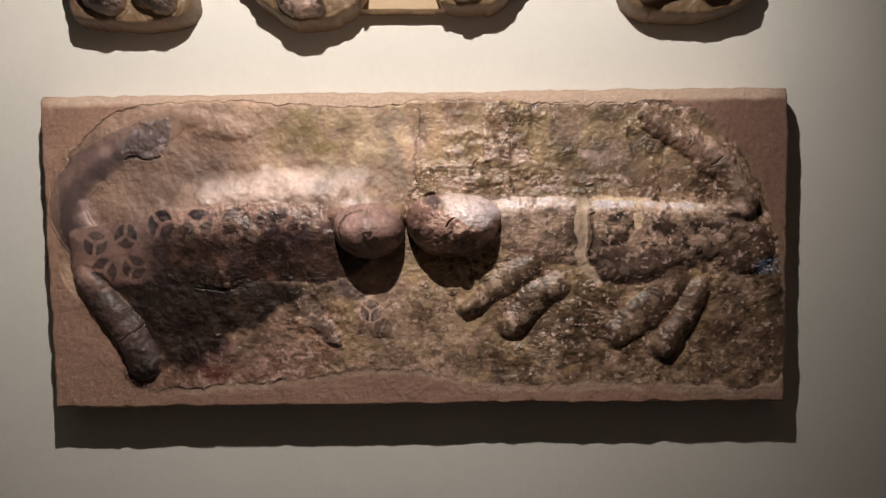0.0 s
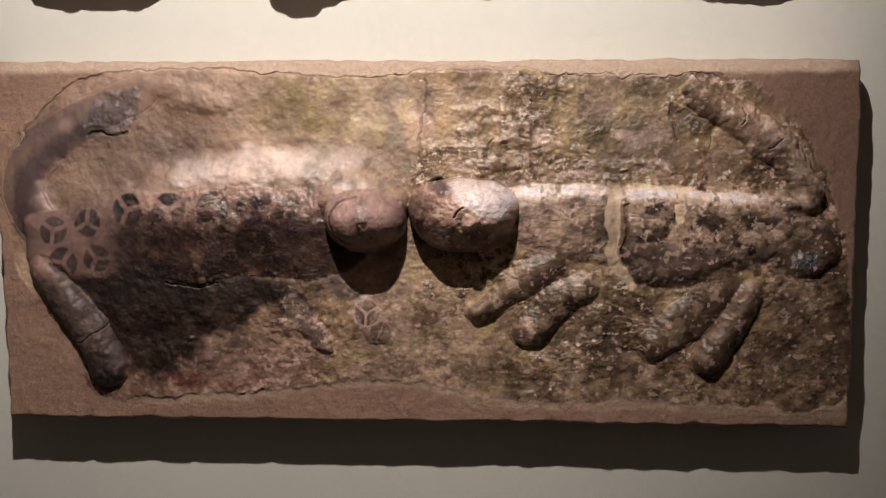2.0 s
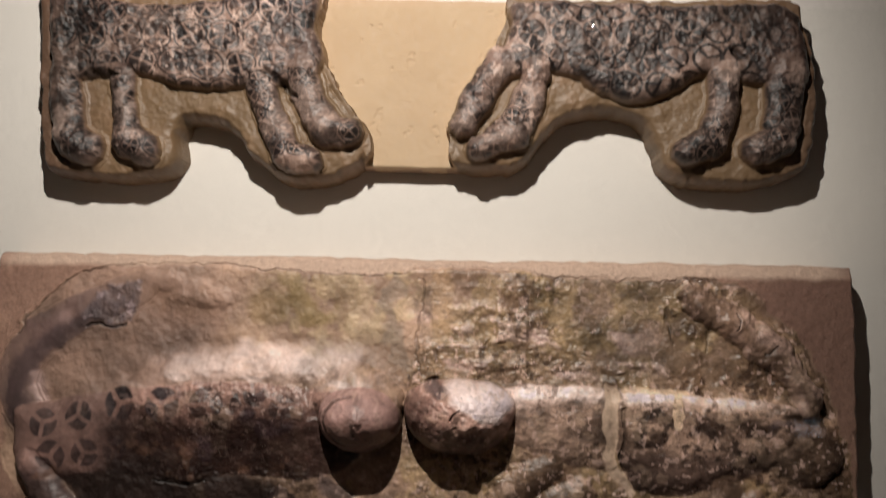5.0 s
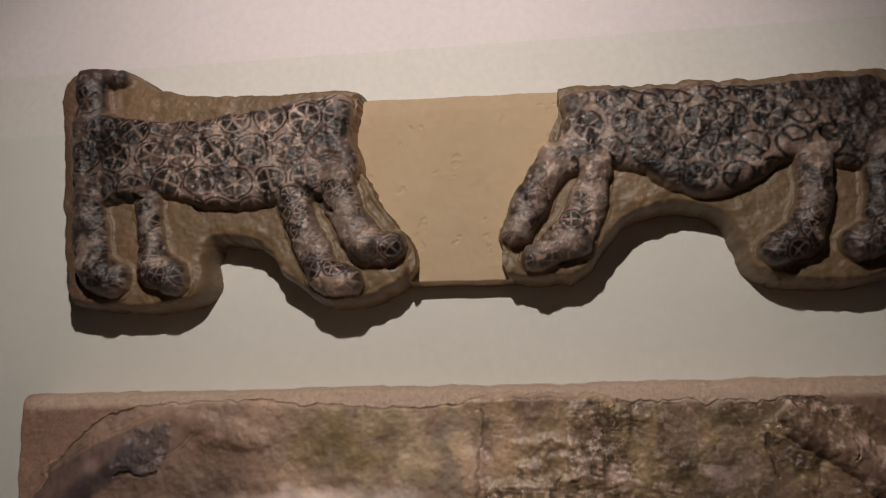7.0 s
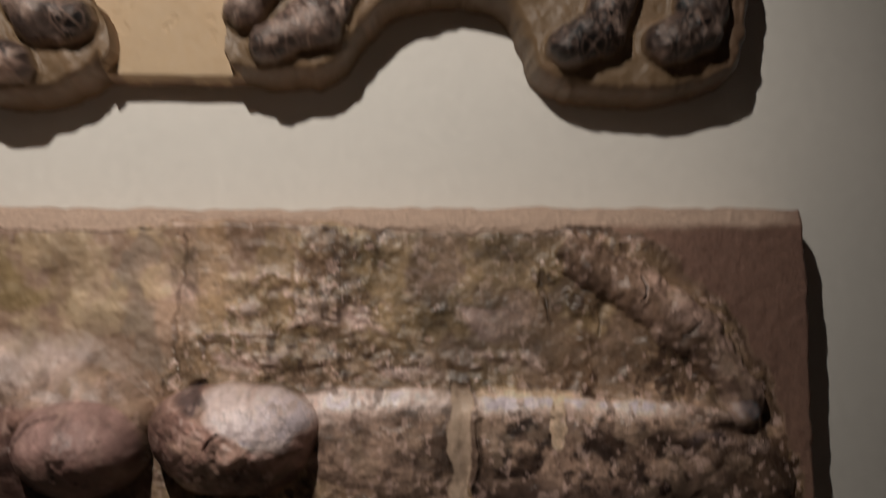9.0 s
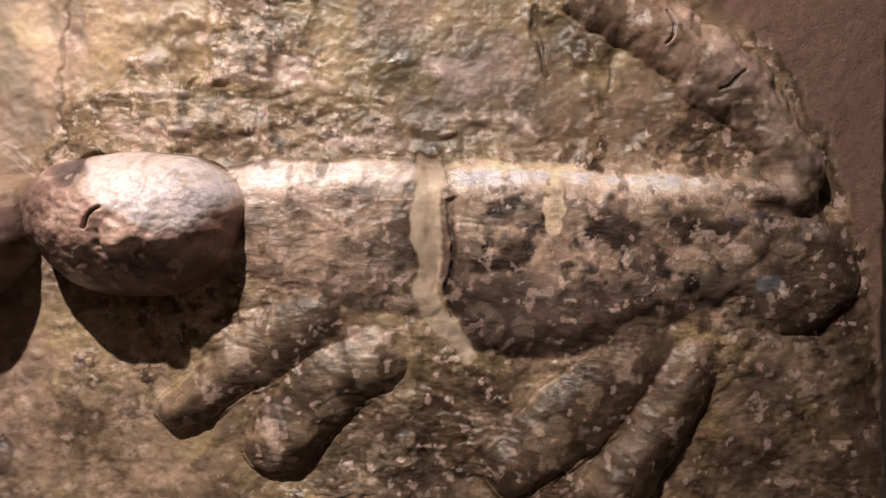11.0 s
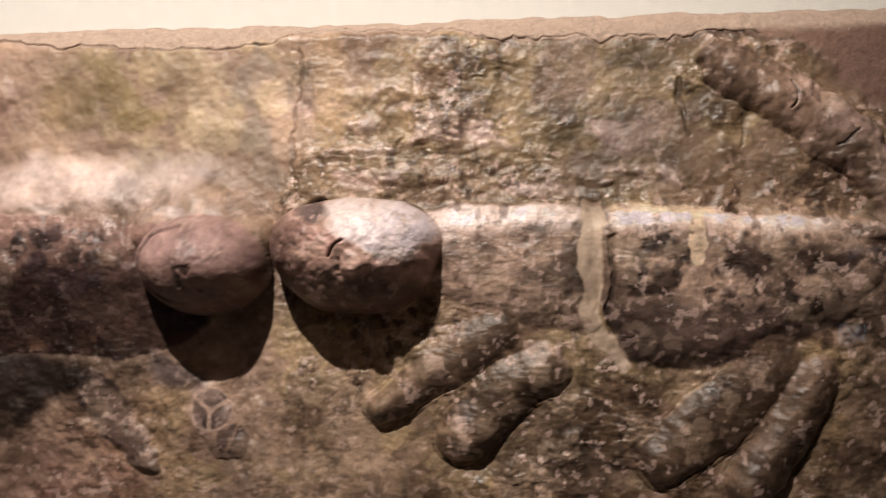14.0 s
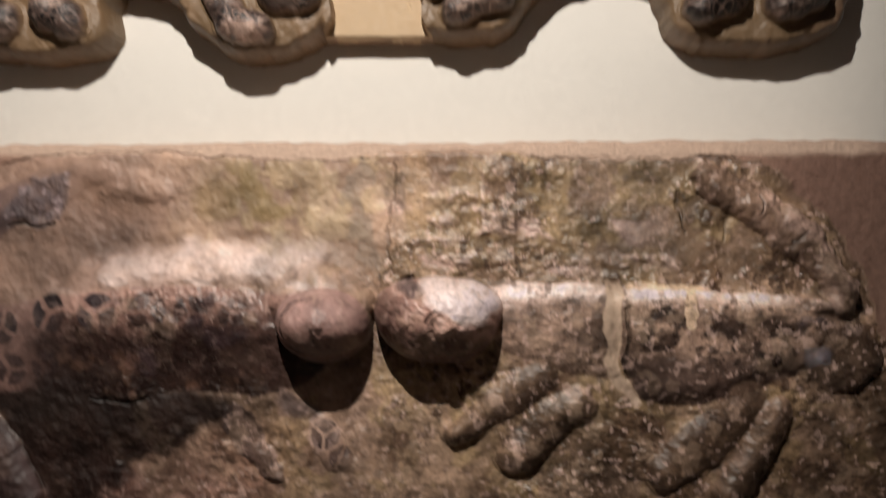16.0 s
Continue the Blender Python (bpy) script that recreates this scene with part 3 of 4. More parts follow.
    s.cut([(0.607, 1.532), (0.612, 1.515), (0.602, 1.501)], 0.003, 0.004, 0.55)
    s.cut([(0.657, 1.455), (0.666, 1.460), (0.677, 1.469)], 0.003, 0.003, 0.5)
    s.limb([(0.690, 1.352), (0.724, 1.350)], [0.020, 0.024], 0.039, 1.0, 1.0, 0.014)
    # shadowed hollow below the knob, done as a dark tint
    s.tint((0.10, 0.09, 0.10), smooth(1.2, 0.3, s.along([(0.660, 1.329), (0.699, 1.319)], [0.010, 0.012], 3)) * 0.55)
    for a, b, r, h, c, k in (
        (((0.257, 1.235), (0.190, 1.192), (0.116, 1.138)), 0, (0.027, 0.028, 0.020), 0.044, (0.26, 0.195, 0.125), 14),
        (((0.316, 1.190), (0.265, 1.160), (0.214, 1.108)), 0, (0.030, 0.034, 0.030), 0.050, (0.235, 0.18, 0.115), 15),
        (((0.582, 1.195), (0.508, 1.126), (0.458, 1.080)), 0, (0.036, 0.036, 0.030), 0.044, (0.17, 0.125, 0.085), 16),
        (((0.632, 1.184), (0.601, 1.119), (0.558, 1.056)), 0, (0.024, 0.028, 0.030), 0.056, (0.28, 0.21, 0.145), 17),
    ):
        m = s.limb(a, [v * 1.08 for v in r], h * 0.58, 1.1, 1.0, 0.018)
        s.a = np.where(m > 0.5, 0.75, s.a)
        s.tint(c, m * 0.9)
        s.tint((0.10, 0.070, 0.044), m * smooth(0.1, 0.4, s.noise(0.06, k)) * 0.6)
        # shade below each leg's centre line, put into its colour
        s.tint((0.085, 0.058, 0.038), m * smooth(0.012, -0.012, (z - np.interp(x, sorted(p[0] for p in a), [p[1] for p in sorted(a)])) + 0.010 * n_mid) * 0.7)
        s.tint((0.50, 0.41, 0.31), m * smooth(0.35, 0.7, s.noise(0.03, k + 5)) * 0.7)

    # the two broken heads
    s.limb([(-0.162, 1.353), (-0.112, 1.367), (-0.058, 1.349)], [0.045, 0.058, 0.042], 0.056, 1.2, 0.8)
    hx, hz = (-0.099, 1.320)
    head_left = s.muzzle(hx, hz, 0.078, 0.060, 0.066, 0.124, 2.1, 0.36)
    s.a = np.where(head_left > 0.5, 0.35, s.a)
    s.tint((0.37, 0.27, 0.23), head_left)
    # underside of the left head shaded by a darker tint
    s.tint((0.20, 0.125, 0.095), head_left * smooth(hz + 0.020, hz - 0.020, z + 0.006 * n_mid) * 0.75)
    oval = np.hypot((x - hx + 0.5 * s.wx) / 0.072, (z - hz + 0.002 + 0.5 * s.wz) / 0.056)
    groove = smooth(0.07, 0.02, np.abs(oval - 0.80)) * smooth(0.02, -0.04, x - hx) * smooth(-0.2, 0.3, n_mid + 0.5)
    s.h -= head_left * 0.005 * groove
    s.tint((0.10, 0.065, 0.05), head_left * groove * 0.7)
    pits = smooth(0.30, 0.55, s.noise(0.011, 43)) * smooth(0.70, 0.35, np.hypot((x - hx - 0.01) / 0.070, (z - hz + 0.020) / 0.038))
    s.h -= head_left * 0.002 * pits
    s.tint((0.05, 0.03, 0.022), head_left * pits * 0.7)
    s.h += head_left * (0.003 * s.noise(0.03, 62) + 0.0015 * s.flakes(0.025, 63, 1.6, 3))
    hx, hz = (0.085, 1.334)
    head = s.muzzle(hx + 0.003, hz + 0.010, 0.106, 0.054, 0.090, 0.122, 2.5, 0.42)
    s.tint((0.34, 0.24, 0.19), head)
    s.tint((0.25, 0.165, 0.13), head * smooth(0.0, 0.5, s.noise(0.03, 32)) * smooth(-0.2, 0.4, n_mid) * 0.6)
    # right head's underside shade, likewise painted in
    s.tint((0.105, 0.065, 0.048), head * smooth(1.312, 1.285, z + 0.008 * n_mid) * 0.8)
    s.a = np.where(head > 0.5, 0.7, s.a)
    s.h += head * (0.0035 * s.noise(0.022, 45) + 0.003 * s.flakes(0.03, 46, 1.5, 4))
    s.tint((0.19, 0.12, 0.095), head * smooth(0.0, 0.4, s.noise(0.04, 47)) * 0.6)
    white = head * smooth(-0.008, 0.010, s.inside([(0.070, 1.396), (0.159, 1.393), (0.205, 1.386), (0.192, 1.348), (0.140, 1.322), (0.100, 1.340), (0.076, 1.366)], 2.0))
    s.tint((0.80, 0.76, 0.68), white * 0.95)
    m = s.limb([(0.097, 1.320), (0.099, 1.319)], [0.023, 0.023], 0.125, 1.0, 2.0, 0.003)
    s.tint((0.44, 0.33, 0.255), m * 0.8)
    s.cut([(0.072, 1.325), (0.079, 1.335), (0.092, 1.343)], 0.0026, 0.006, 0.8, 0.8)
    m = smooth(1.0, 0.4, s.along([(0.044, 1.385), (0.059, 1.375)], [0.020, 0.018], 2.0))
    s.h -= 0.014 * m
    s.tint((0.10, 0.085, 0.085), m * 0.8)

    # cracks, seam, pale lower lip
    s.cut([(-0.787, 1.463), (-0.720, 1.545), (-0.662, 1.589)], 0.0035, 0.003, 0.45)
    s.cut([(-0.662, 1.589), (-0.541, 1.605), (-0.415, 1.608), (-0.277, 1.595)], 0.0035, 0.004, 0.5)
    s.cut([(-0.277, 1.595), (-0.138, 1.590), (-0.038, 1.596), (0.025, 1.608)], 0.0028, 0.003, 0.55)
    s.cut([(0.063, 1.610), (0.213, 1.603), (0.338, 1.591), (0.462, 1.591), (0.574, 1.596)], 0.0028, 0.003, 0.5, 2.5)
    s.cut([(0.477, 1.535), (0.477, 1.501), (0.487, 1.476)], 0.006, 0.003, 0.45)
    s.cut([(0.556, 1.492), (0.552, 1.457)], 0.007, 0.002, 0.35)
    s.cut([(0.019, 1.588), (0.011, 1.513), (0.007, 1.413)], 0.006, 0.002, 0.3, 3.0)
    s.tint((0.43, 0.33, 0.19), smooth(0.024, 0.014, np.abs(x - (0.049, 1.538)[0]) + 0.004 * n_mid) * smooth(1.44, 1.5, z) * old * 0.55)
    s.tint((0.47, 0.38, 0.29), smooth(0.016, 0.006, np.abs(rim + 0.002)) * smooth(1.1, 0.98, z) * smooth(-0.66, -0.5, x) * (0.55 + 0.4 * n_mid))
    # top strip: paler plaster, plus the lit bevel's brightness put into the tint
    s.tint((0.56, 0.475, 0.375), (1 - old) * smooth(1.592, 1.606, z + 0.004 * n_mid + 0.012 * smooth(0.6, 0.4, np.abs(x))) * smooth(0.86, 0.78, np.abs(x)) * 0.8)
    s.h -= 0.010 * smooth(1.596, 1.626, z)

    # mottling, flecks and flaking over everything old
    rough = np.clip(s.a, 0, 1)
    low = smooth(1.42, 1.30, z)
    s.h += calm * rough * (0.0010 * s.flakes(0.014, 24, 2.2, 3) + 0.0034 * s.flakes(0.050, 25, 2.2, 4) + 0.0026 * s.noise(0.05, 51, 4) + 0.0004 * n_fine)
    tone = 1 + old * (0.25 + 0.75 * rough) * (0.36 * s.noise(0.030, 26) + 0.26 * s.noise(0.009, 27, 3))
    bodies = np.maximum.reduce([rump, m1, body, head, head_left])
    inky = 1 - 0.8 * np.maximum(gloom, body * smooth(1.33, 1.28, z))
    s.tint((0.13, 0.095, 0.058), old * (1 - bodies) * smooth(0.22, 0.42, x + 0.05 * n_mid) * smooth(1.26, 1.14, z + 0.03 * n_mid) * (0.45 + 0.4 * n_mid))
    s.c = s.c * (1 - 0.17 * old * (1 - bodies))[..., None]
    tone = tone * (1 + old * 0.42 * s.noise(0.12, 52, 4)) * (1 + 0.10 * plain * old * s.noise(0.012, 37, 2))
    s.c = s.c * np.clip(tone, 0.35, 1.6)[..., None]
    s.tint((0.075, 0.05, 0.035), old * rough * smooth(0.42, 0.62, s.noise(0.014, 28, 3)) * 0.65)
    s.tint((0.085, 0.06, 0.04), old * rough * smooth(0.35, 0.7, s.noise(0.05, 29, 5)) * smooth(1.40, 1.30, z) * 0.55)
    s.tint((0.60, 0.50, 0.41), old * rough * inky * smooth(0.52, 0.66, s.noise(0.010, 33, 3)) * 0.6)
    s.tint((0.50, 0.42, 0.29), old * rough * inky * smooth(0.35, 0.55, s.noise(0.035, 34, 4)) * 0.35)

    # the old paint is richer than its mixed tones
    tones = np.clip(s.c, 0.006, 0.9)
    mean = tones.mean(-1, keepdims=True)
    rich = np.clip(mean + (tones - mean) * 1.05, 0.004, 0.60) * (np.clip(mean, 0.02, 0.5) / 0.21) ** 0.24
    s.c = s.c + (rich - s.c) * old[..., None]
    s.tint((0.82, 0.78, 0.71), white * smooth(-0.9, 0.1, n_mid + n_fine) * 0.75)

    # worn outer edge down to the wall
    k = np.clip(edge / 0.013, 0, 1)
    s.h = np.where(edge > 0, (s.h - SKIRT) * np.sqrt(np.clip(1 - (1 - k) ** 2, 0, 1)) ** 0.5 + SKIRT, SKIRT)
    s.h = s.h - 0.003 * smooth(0.012, 0.0, edge) * (edge > 0) * smooth(0, 1, n_mid)
    keep = np.maximum.reduce([s.h[:-1, :-1], s.h[:-1, 1:], s.h[1:, 1:], s.h[1:, :-1]]) > SKIRT + 1e-6
    part_old = (old[:-1, :-1] > 0.5) & (edge[:-1, :-1] > 0.008)
    thing = tagged(new("plaster_relief"), "rectangular pinkish brown plaster slab with old animal relief, wall-hung", "wall relief")
    s.built("backing_slab", thing, BACKING, keep & ~part_old, "sandy pinkish brown modern plaster margin", (1.0, 0.865, 0.85))
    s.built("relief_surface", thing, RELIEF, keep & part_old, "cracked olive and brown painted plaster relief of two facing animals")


ROSETTES_LOW = [(-0.709, 1.293, 0.028, 3, 0.5, 0.85), (-0.640, 1.308, 0.028, 3, 1.6, 0.85), (-0.560, 1.335, 0.032, 3, 0.2, 0.9), (-0.473, 1.336, 0.034, 3, 2.6, 0.95),
                (-0.389, 1.338, 0.033, 3, 1.1, 0.9), (-0.690, 1.232, 0.029, 3, 0.9, 0.8), (-0.623, 1.240, 0.028, 3, 2.2, 0.65), (-0.565, 1.249, 0.024, 3, 0.4, 0.5), (-0.316, 1.336, 0.030, 3, 1.9, 0.7), (-0.245, 1.335, 0.026, 3, 0.3, 0.6)]
lower_relief()


# ---- upper relief: two spotted animals on shaped slabs with a plain filler between ----
INK, SKIN, RIM = (0.016, 0.010, 0.011), (0.25, 0.195, 0.165), (0.20, 0.15, 0.085)
SET_BACK, SPREAD = 0.010, 1.014      # the upper slab is thinner and a little larger


def upper_relief():
    s = Slab(-0.86, 0.86, 1.735, 2.235, 0.0017, 91)
    x, z = s.x, s.z
    n_big, n_mid, n_fine = s.noise(0.16, 1), s.noise(0.045, 2), s.noise(0.012, 3)
    left = s.inside([(-0.796, 2.181), (-0.780, 2.232), (-0.747, 2.254), (-0.655, 2.245), (-0.597, 2.207), (-0.487, 2.184), (-0.359, 2.179), (-0.211, 2.176), (-0.199, 2.149), (-0.208, 2.090), (-0.187, 1.996), (-0.145, 1.926), (-0.104, 1.880), (-0.099, 1.829), (-0.152, 1.788), (-0.213, 1.774), (-0.281, 1.778), (-0.334, 1.821), (-0.371, 1.866), (-0.413, 1.894), (-0.470, 1.895), (-0.486, 1.865), (-0.483, 1.819), (-0.522, 1.784), (-0.625, 1.774), (-0.718, 1.782), (-0.760, 1.807), (-0.779, 1.957), (-0.789, 2.125)], 1.0) + 0.0015 * n_mid
    right = s.inside([(0.174, 2.159), (0.275, 2.156), (0.499, 2.152), (0.720, 2.152), (0.746, 2.109), (0.771, 2.023), (0.773, 1.943), (0.761, 1.853), (0.736, 1.803), (0.634, 1.779), (0.527, 1.784), (0.473, 1.812), (0.455, 1.862), (0.419, 1.907), (0.331, 1.921), (0.265, 1.894), (0.226, 1.843), (0.193, 1.809), (0.133, 1.799), (0.072, 1.806), (0.056, 1.847), (0.060, 1.904), (0.091, 1.968), (0.141, 2.044), (0.165, 2.102)], 1.0) + 0.0015 * n_mid
    mid = s.inside([(-0.228, 2.163), (0.196, 2.157), (0.164, 1.962), (0.110, 1.806), (-0.113, 1.808), (-0.126, 1.857), (-0.223, 2.019)], 0.3, smoothed=False)
    slabs = np.maximum(left, right)
    s.c[:] = RIM
    s.tint((0.27, 0.195, 0.11), smooth(-0.2, 0.9, n_big + 0.4 * n_mid) * 0.7)
    s.tint((0.33, 0.25, 0.165), smooth(0.1, 0.9, n_mid) * 0.45)
    # both ends darkened in pigment: dark paint and dimmer light together
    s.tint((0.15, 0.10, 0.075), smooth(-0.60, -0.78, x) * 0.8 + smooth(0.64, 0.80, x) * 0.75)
    s.h += 0.003 * n_mid + 0.0009 * n_fine
    s.h -= 0.006 * smooth(0.028, 0.008, slabs) * 0.6

    # plain filler
    plain = (slabs < 0) & (mid > 0)
    pm = plain.astype(float)
    s.tint((0.46, 0.37, 0.255), pm)
    s.tint((0.42, 0.325, 0.215), pm * smooth(-0.3, 0.9, n_big) * 0.6)
    s.tint((0.50, 0.405, 0.29), pm * smooth(0.2, 0.9, n_mid) * 0.35)
    s.h = np.where(plain, -0.040 + 0.0010 * n_mid + 0.0015 * n_big - 0.0015 * smooth(0.75, 0.9, s.noise(0.03, 64)), s.h)
    s.a = 0.35 + 0.2 * n_mid

    def spotted(mask, seed, size, x_lo, x_hi, z_lo, z_hi, soft, drawn):
        """Packed ringed rosettes over a body; the drawn ones are mere outlines with strokes."""
        rng = random.Random(seed)
        s.tint(SKIN, mask)
        s.tint((0.40, 0.335, 0.29), mask * smooth(0, 0.8, n_mid) * 0.5)
        s.tint((0.13, 0.09, 0.08), mask * smooth(0.0, 0.6, n_big) * 0.6)
        layer = s.c.copy()
        row, zz = 0, z_hi
        while zz > z_lo:
            xx = x_lo + (row % 2) * size * 0.55
            while xx < x_hi:
                r, px, pz = size * rng.uniform(0.44, 0.50), xx + rng.uniform(-1, 1) * size * 0.08, zz + rng.uniform(-1, 1) * size * 0.06
                lobes, turn, squash = rng.choice((4, 5, 6)), rng.uniform(0, 3), rng.uniform(0.8, 1.0)
                d = np.hypot(x + s.wx * 0.6 - px, (z + s.wz * 0.6 - pz) / squash)
                if drawn:
                    s.tint(INK, mask * smooth(0.0045, 0.0015, np.abs(d - r)) * 0.9)
                    for k in range(lobes - 1):
                        a = turn + math.tau * k / (lobes - 1) + rng.uniform(-0.3, 0.3)
                        q = s.along([(px, pz), (px + r * 0.9 * math.cos(a), pz + r * 0.9 * squash * math.sin(a))], [0.0028, 0.0045], 0.6) if rng.random() < 0.75 else None
                        if q is not None:
                            s.tint(INK, mask * smooth(1.0, 0.4, q) * 0.9)
                    s.rosette(px, pz, r * 0.9, lobes, turn, rng.choice((0.25, 0.8, 0.95)), INK, squash)
                else:
                    s.rosette(px, pz, r * 0.90, lobes, turn, rng.uniform(0.85, 1.0), INK, squash)
                    s.tint(INK, smooth(0.0030, 0.0010, np.abs(d - r * 1.06)) * 0.8)
                s.rosette(xx + size * 0.53, zz + size * rng.uniform(0.3, 0.5), size * 0.17, 2, rng.uniform(0, 3), 0.9, INK)
                xx += size * 1.06
            zz -= size * 0.92
            row += 1
        worn = np.clip(mask * (1 - soft * smooth(0.1, 0.8, s.noise(0.06, seed + 3))), 0, 1)[..., None]
        s.c = layer * (1 - worn) + s.c * worn
        s.tint(INK, mask * smooth(0.15, 0.5, s.noise(0.028, seed + 4, 3)) * 0.55)
        s.tint((0.62, 0.55, 0.49), mask * smooth(0.50, 0.8, s.noise(0.012, seed + 5, 3)) * 0.4)

    # left animal
    m = s.mass([(-0.749, 2.164), (-0.639, 2.139), (-0.521, 2.125), (-0.349, 2.144), (-0.217, 2.157), (-0.209, 2.081), (-0.194, 1.999), (-0.250, 1.964), (-0.363, 1.957), (-0.465, 1.952), (-0.535, 1.972), (-0.605, 1.980), (-0.685, 1.968), (-0.736, 1.962)], 0.028, 0.030)
    t = s.limb([(-0.722, 2.214), (-0.713, 2.150), (-0.711, 2.087)], [0.034, 0.032, 0.032], 0.030)
    cap = s.limb([(-0.722, 2.217), (-0.661, 2.220)], [0.028, 0.018], 0.024)
    legs = np.zeros(x.shape)
    for pts, r, h in (
        (((-0.715, 1.985), (-0.704, 1.904), (-0.688, 1.846)), (0.035, 0.035, 0.035), 0.029),
        (((-0.688, 1.846), (-0.658, 1.829)), (0.040, 0.035), 0.040),
        (((-0.595, 1.974), (-0.585, 1.893), (-0.573, 1.847)), (0.028, 0.028, 0.031), 0.029),
        (((-0.575, 1.842), (-0.543, 1.827)), (0.035, 0.031), 0.038),
        (((-0.318, 1.964), (-0.292, 1.895), (-0.267, 1.839)), (0.031, 0.031, 0.031), 0.031),
        (((-0.261, 1.822), (-0.215, 1.811)), (0.033, 0.026), 0.040),
        (((-0.240, 1.999), (-0.214, 1.919), (-0.184, 1.879)), (0.033, 0.035, 0.033), 0.033),
        (((-0.190, 1.871), (-0.134, 1.867)), (0.033, 0.026), 0.041),
    ):
        legs = np.maximum(legs, s.limb(pts, r, h, 1.2))
    left_skin, legs_all = np.maximum.reduce([m, t, cap, legs]), legs
    spotted(np.clip(m + t + cap, 0, 1), 5, 0.062, -0.72, -0.20, 1.93, 2.17, 0.35, False)
    spotted(legs, 6, 0.038, -0.72, -0.08, 1.80, 1.97, 0.55, False)

    # right animal
    m = s.mass([(0.182, 2.134), (0.329, 2.134), (0.548, 2.130), (0.706, 2.130), (0.739, 2.060), (0.744, 1.981), (0.685, 1.964), (0.588, 1.980), (0.540, 1.985), (0.486, 1.951), (0.415, 1.932), (0.350, 1.951), (0.290, 1.984), (0.229, 1.990), (0.163, 1.978), (0.141, 2.012), (0.168, 2.070)], 0.030, 0.032)
    legs = np.zeros(x.shape)
    for pts, r, h in (
        (((0.152, 2.012), (0.114, 1.944), (0.085, 1.884)), (0.033, 0.033, 0.026), 0.036),
        (((0.224, 1.990), (0.208, 1.927), (0.181, 1.876)), (0.031, 0.032, 0.033), 0.031),
        (((0.181, 1.871), (0.116, 1.842)), (0.033, 0.026), 0.038),
        (((0.583, 1.980), (0.582, 1.924), (0.565, 1.874)), (0.033, 0.033, 0.033), 0.033),
        (((0.559, 1.857), (0.511, 1.839)), (0.035, 0.028), 0.041),
        (((0.701, 1.992), (0.696, 1.925), (0.693, 1.880)), (0.040, 0.038, 0.035), 0.033),
        (((0.687, 1.858), (0.639, 1.840)), (0.035, 0.028), 0.041),
    ):
        legs = np.maximum(legs, s.limb(pts, r, h, 1.2))
    spotted(m, 7, 0.056, 0.16, 0.80, 1.92, 2.17, 0.4, True)
    spotted(legs, 8, 0.038, 0.06, 0.80, 1.80, 1.97, 0.6, False)
    s.tint((0.36, 0.24, 0.20), m * smooth(0.60, 0.75, x) * 0.30)
    s.tint((0.42, 0.29, 0.22), smooth(0.775, 0.80, x) * 0.7)
    skin, legs_all = np.maximum.reduce([m, legs, left_skin]), np.maximum(legs, legs_all)
    s.a = np.where(skin > 0.5, 0.65 + 0.2 * n_mid, s.a)
    # skin also darkens toward both ends, the light's fall-off put into its colour
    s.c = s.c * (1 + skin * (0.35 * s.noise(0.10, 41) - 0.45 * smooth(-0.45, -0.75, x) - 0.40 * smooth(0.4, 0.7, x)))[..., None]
    s.c = s.c * (1 + skin[..., None] * ((np.clip(s.c.mean(-1, keepdims=True), 0.02, 0.7) / 0.14) ** 0.3 - 1))
    s.h += skin * (0.0010 * n_fine + 0.004 * s.noise(0.035, 40) + 0.0035 * s.flakes(0.035, 48, 2.4, 3))
    # pale paw tops and legs: wear and their highlights in one tint
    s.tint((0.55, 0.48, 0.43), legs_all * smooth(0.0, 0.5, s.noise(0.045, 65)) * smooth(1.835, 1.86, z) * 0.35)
    for pts in (((-0.663, 1.976), (-0.634, 1.983), (-0.599, 1.972)), ((-0.309, 1.985), (-0.284, 1.973), (-0.248, 1.936)), ((0.600, 2.031), (0.627, 2.014))):
        s.cut(pts, 0.011, 0.008, 0.7)

    # worn outer edge down to the wall
    edge = np.maximum(slabs, np.where(mid > 0, np.minimum(mid, 0.02), -1))
    outer = np.where(plain, mid, np.maximum(slabs, 0) + np.where(mid > 0, 0.02, 0))
    outer = np.where((slabs > 0) & (mid > 0), np.maximum(slabs, mid), outer)
    outer = np.where((slabs > 0) & (mid <= 0), slabs, outer)
    outer = np.where((slabs <= 0) & (mid <= 0), -1, outer)
    wide = np.where(plain, 0.004, 0.013)
    k = np.clip(outer / wide, 0, 1)
    s.h = np.where(outer > 0, (s.h - SKIRT) * np.sqrt(np.clip(1 - (1 - k) ** 2, 0, 1)) ** 0.6 + SKIRT, SKIRT)
    keep = np.maximum.reduce([s.h[:-1, :-1], s.h[:-1, 1:], s.h[1:, 1:], s.h[1:, :-1]]) > SKIRT + 1e-6
    cell_plain, cell_left = plain[:-1, :-1], (x < -0.02)[:-1, :-1]
    thing = tagged(new("plaster_relief"), "tan plaster relief of two spotted animals with plain filler, wall-hung", "wall relief")
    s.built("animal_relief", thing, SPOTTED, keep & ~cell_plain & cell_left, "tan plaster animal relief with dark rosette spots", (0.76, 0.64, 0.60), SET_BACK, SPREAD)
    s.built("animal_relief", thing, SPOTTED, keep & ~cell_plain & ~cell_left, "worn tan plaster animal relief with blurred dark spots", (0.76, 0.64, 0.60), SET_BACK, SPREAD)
    s.built("filler_panel", thing, FILLER, keep & cell_plain, "plain smooth tan modern plaster filler", (1.0, 0.90, 0.82), SET_BACK, SPREAD)


upper_relief()


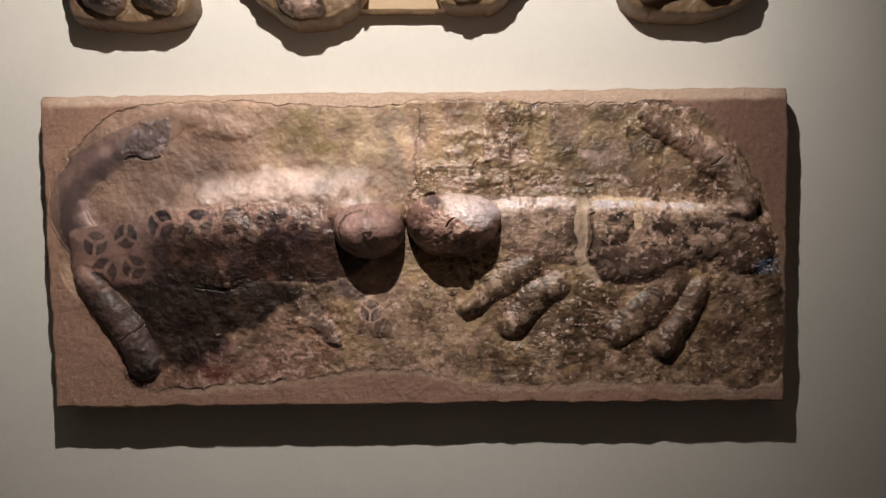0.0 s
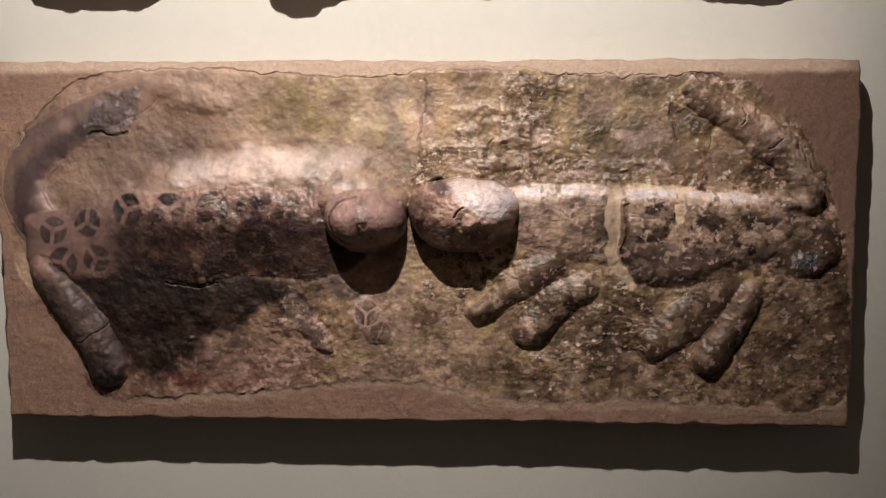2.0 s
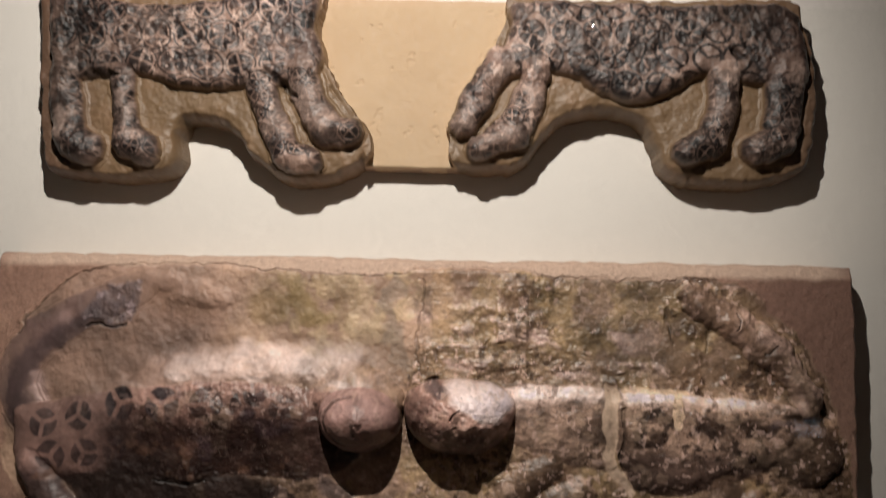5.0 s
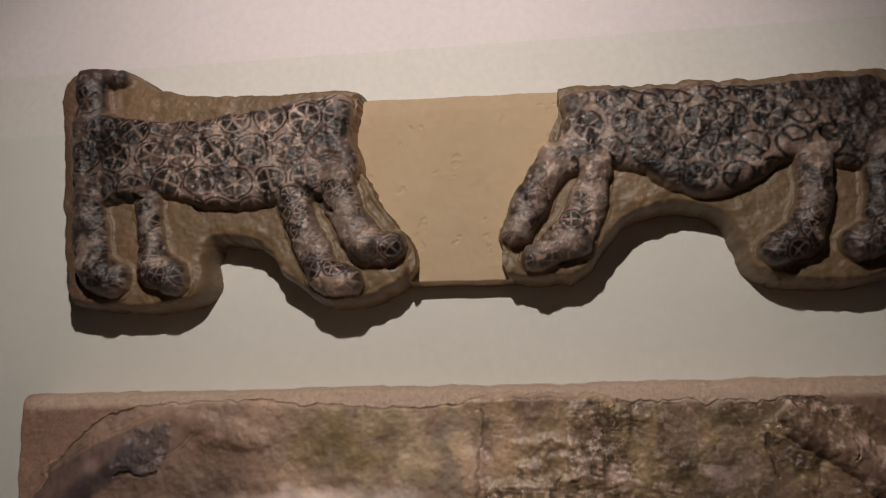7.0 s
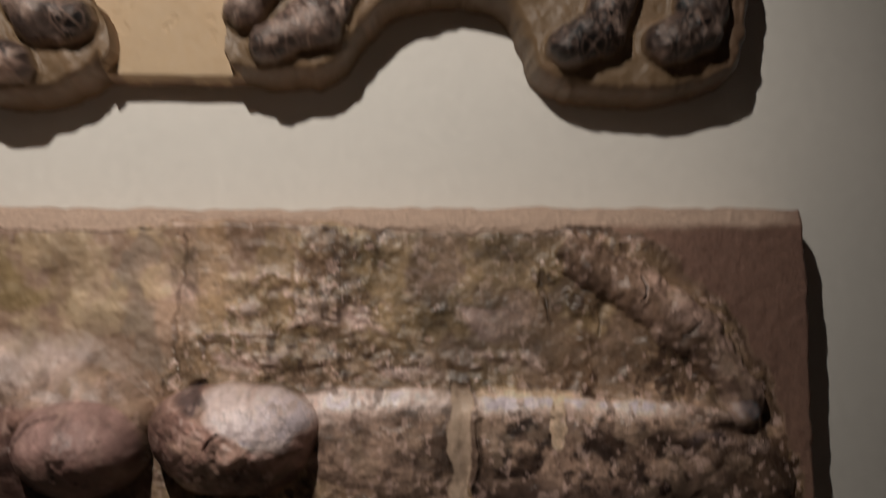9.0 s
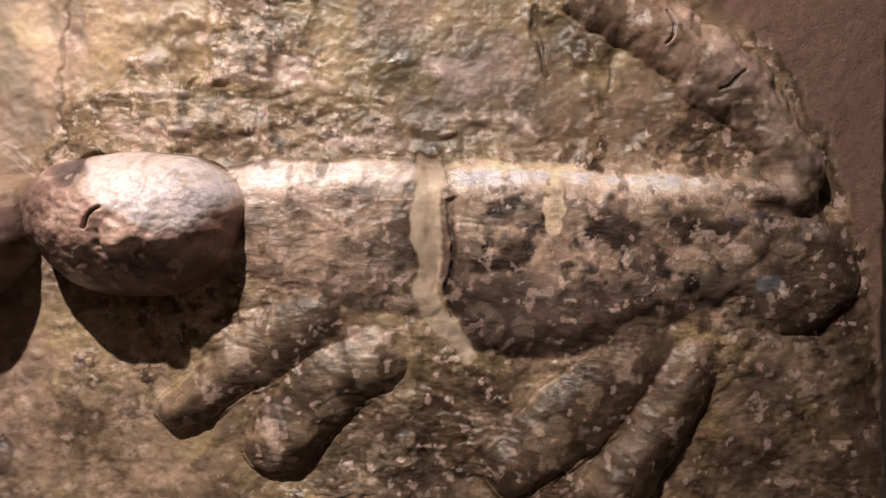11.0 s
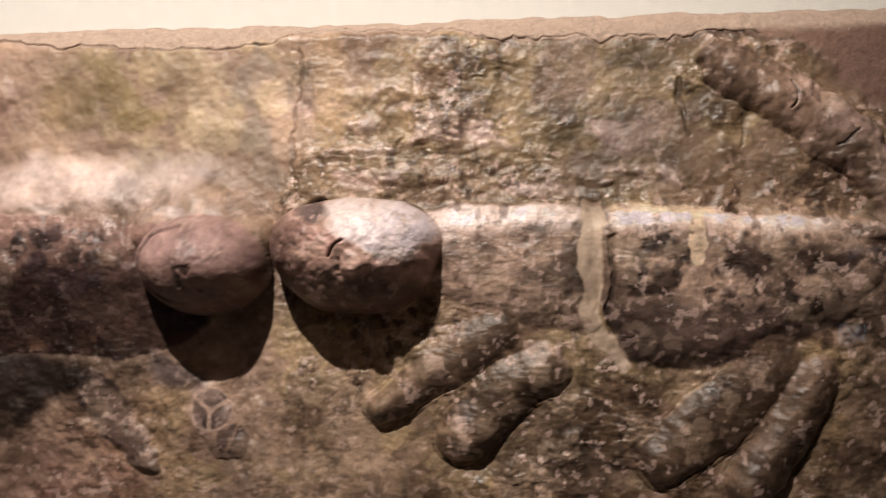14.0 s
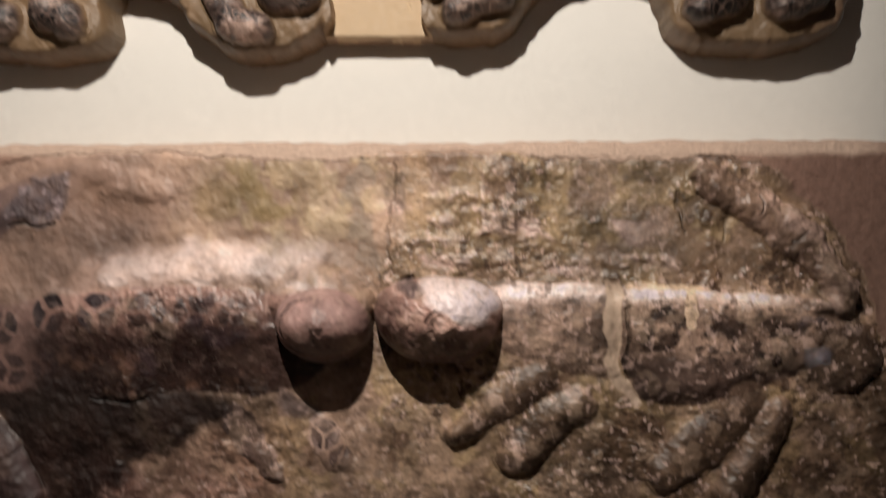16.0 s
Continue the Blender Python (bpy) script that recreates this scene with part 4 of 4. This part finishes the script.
# ---- glass screen in front of the wall ----
def glass_material():
    m = bpy.data.materials.new("clear_glass")
    m.use_nodes = True
    t = m.node_tree
    t.nodes.clear()
    out, mix = t.nodes.new("ShaderNodeOutputMaterial"), t.nodes.new("ShaderNodeMixShader")
    clear, gloss = t.nodes.new("ShaderNodeBsdfTransparent"), t.nodes.new("ShaderNodeBsdfGlossy")
    fres = node(t, "ShaderNodeFresnel", IOR=1.22)
    clear.inputs[0].default_value = (0.985, 0.995, 0.985, 1)
    gloss.inputs["Roughness"].default_value = 0.0
    t.links.new(fres.outputs[0], mix.inputs[0])
    t.links.new(clear.outputs[0], mix.inputs[1])
    t.links.new(gloss.outputs[0], mix.inputs[2])
    t.links.new(mix.outputs[0], out.inputs[0])
    return m


def metal_material(name, base, rough):
    m, t, bsdf = material(name)
    bsdf.inputs["Base Color"].default_value = (*base, 1)
    bsdf.inputs["Metallic"].default_value = 0.9
    t.links.new(ramp(t, noise_of(t, 40, 3), grey(rough * 0.8, rough * 1.2)), bsdf.inputs["Roughness"])
    return m


GLASS, STEEL, BLACK = glass_material(), metal_material("brushed_steel", (0.55, 0.54, 0.52), 0.35), metal_material("black_metal", (0.03, 0.03, 0.03), 0.5)
GLASS_Y, GLASS_TOP = 1.95, 2.035
barrier = tagged(new("glass_screen"), "tall clear glass screen standing before the wall reliefs", "glass screen")
pane = box("pane", (-1.9, GLASS_Y, 0.03), (1.9, GLASS_Y + 0.008, GLASS_TOP), GLASS)
bm = bmesh.new()
bm.from_mesh(pane.data)
bmesh.ops.delete(bm, geom=[f for f in bm.faces if f.normal.z > 0.5], context="FACES_ONLY")
bm.to_mesh(pane.data)
bm.free()
pane.parent, pane.visible_shadow = barrier, False
rail = box("floor_rail", (-1.9, GLASS_Y - 0.03, 0.0), (1.9, GLASS_Y + 0.038, 0.03), STEEL, 0.004)
rail.parent = barrier


# ---- things that show as reflections in the glass ----
def lathe(name, profile, mat, turn, parent, steps=24):
    bm = bmesh.new()
    rings = [[bm.verts.new(turn @ Vector((r * math.cos(a), r * math.sin(a), h))) for a in (math.tau * k / steps for k in range(steps))] for r, h in profile]
    for a, c in zip(rings[:-1], rings[1:]):
        for k in range(steps):
            bm.faces.new((a[k], a[(k + 1) % steps], c[(k + 1) % steps], c[k]))
    me = bpy.data.meshes.new(name)
    bm.to_mesh(me)
    bm.free()
    me.materials.append(mat)
    ob = new(name, me)
    ob.parent = parent
    return ob


for place in DOWNLIGHTS + (LAMP,):
    aim = LAMP_AIM if place == LAMP else (place[0] * 0.3, 2.2, 1.2)
    turn = look(place, aim)
    lamp = tagged(new("ceiling_spotlight"), "black metal spotlight hanging from the gallery ceiling", "spotlight", "gallery spotlights")
    lathe("housing", ((0.002, 0.15), (0.040, 0.148), (0.046, 0.13), (0.046, -0.02), (0.052, -0.03), (0.052, -0.05), (0.047, -0.05), (0.042, 0.05), (0.002, 0.052)), BLACK, turn, lamp)
    stem = Matrix.Translation(place)
    lathe("stem", ((0.010, 0.06), (0.010, TOP_Z - place[2])), BLACK, stem, lamp, 12)


def screen_material():
    m, t, bsdf = material("lit_blue_screen")
    bsdf.inputs["Base Color"].default_value = (0.02, 0.03, 0.05, 1)
    t.links.new(ramp(t, noise_of(t, 6, 3), [(0.3, (0.25, 0.42, 0.6)), (0.7, (0.6, 0.75, 0.9))]), bsdf.inputs["Emission Color"])
    bsdf.inputs["Emission Strength"].default_value = 3.2
    return m


kiosk = tagged(new("display_kiosk"), "low black kiosk with a lit bluish screen", "kiosk")
stand = box("stand", (3.04, -5.25, 0.0), (3.48, -5.05, 0.54), BLACK, 0.01)
case = box("screen_case", (3.10, -5.10, 0.54), (3.42, -5.02, 0.78), BLACK, 0.01)
glow = box("screen", (3.14, -5.018, 0.58), (3.38, -5.012, 0.74), screen_material())
for ob in (stand, case, glow):
    ob.parent = kiosk
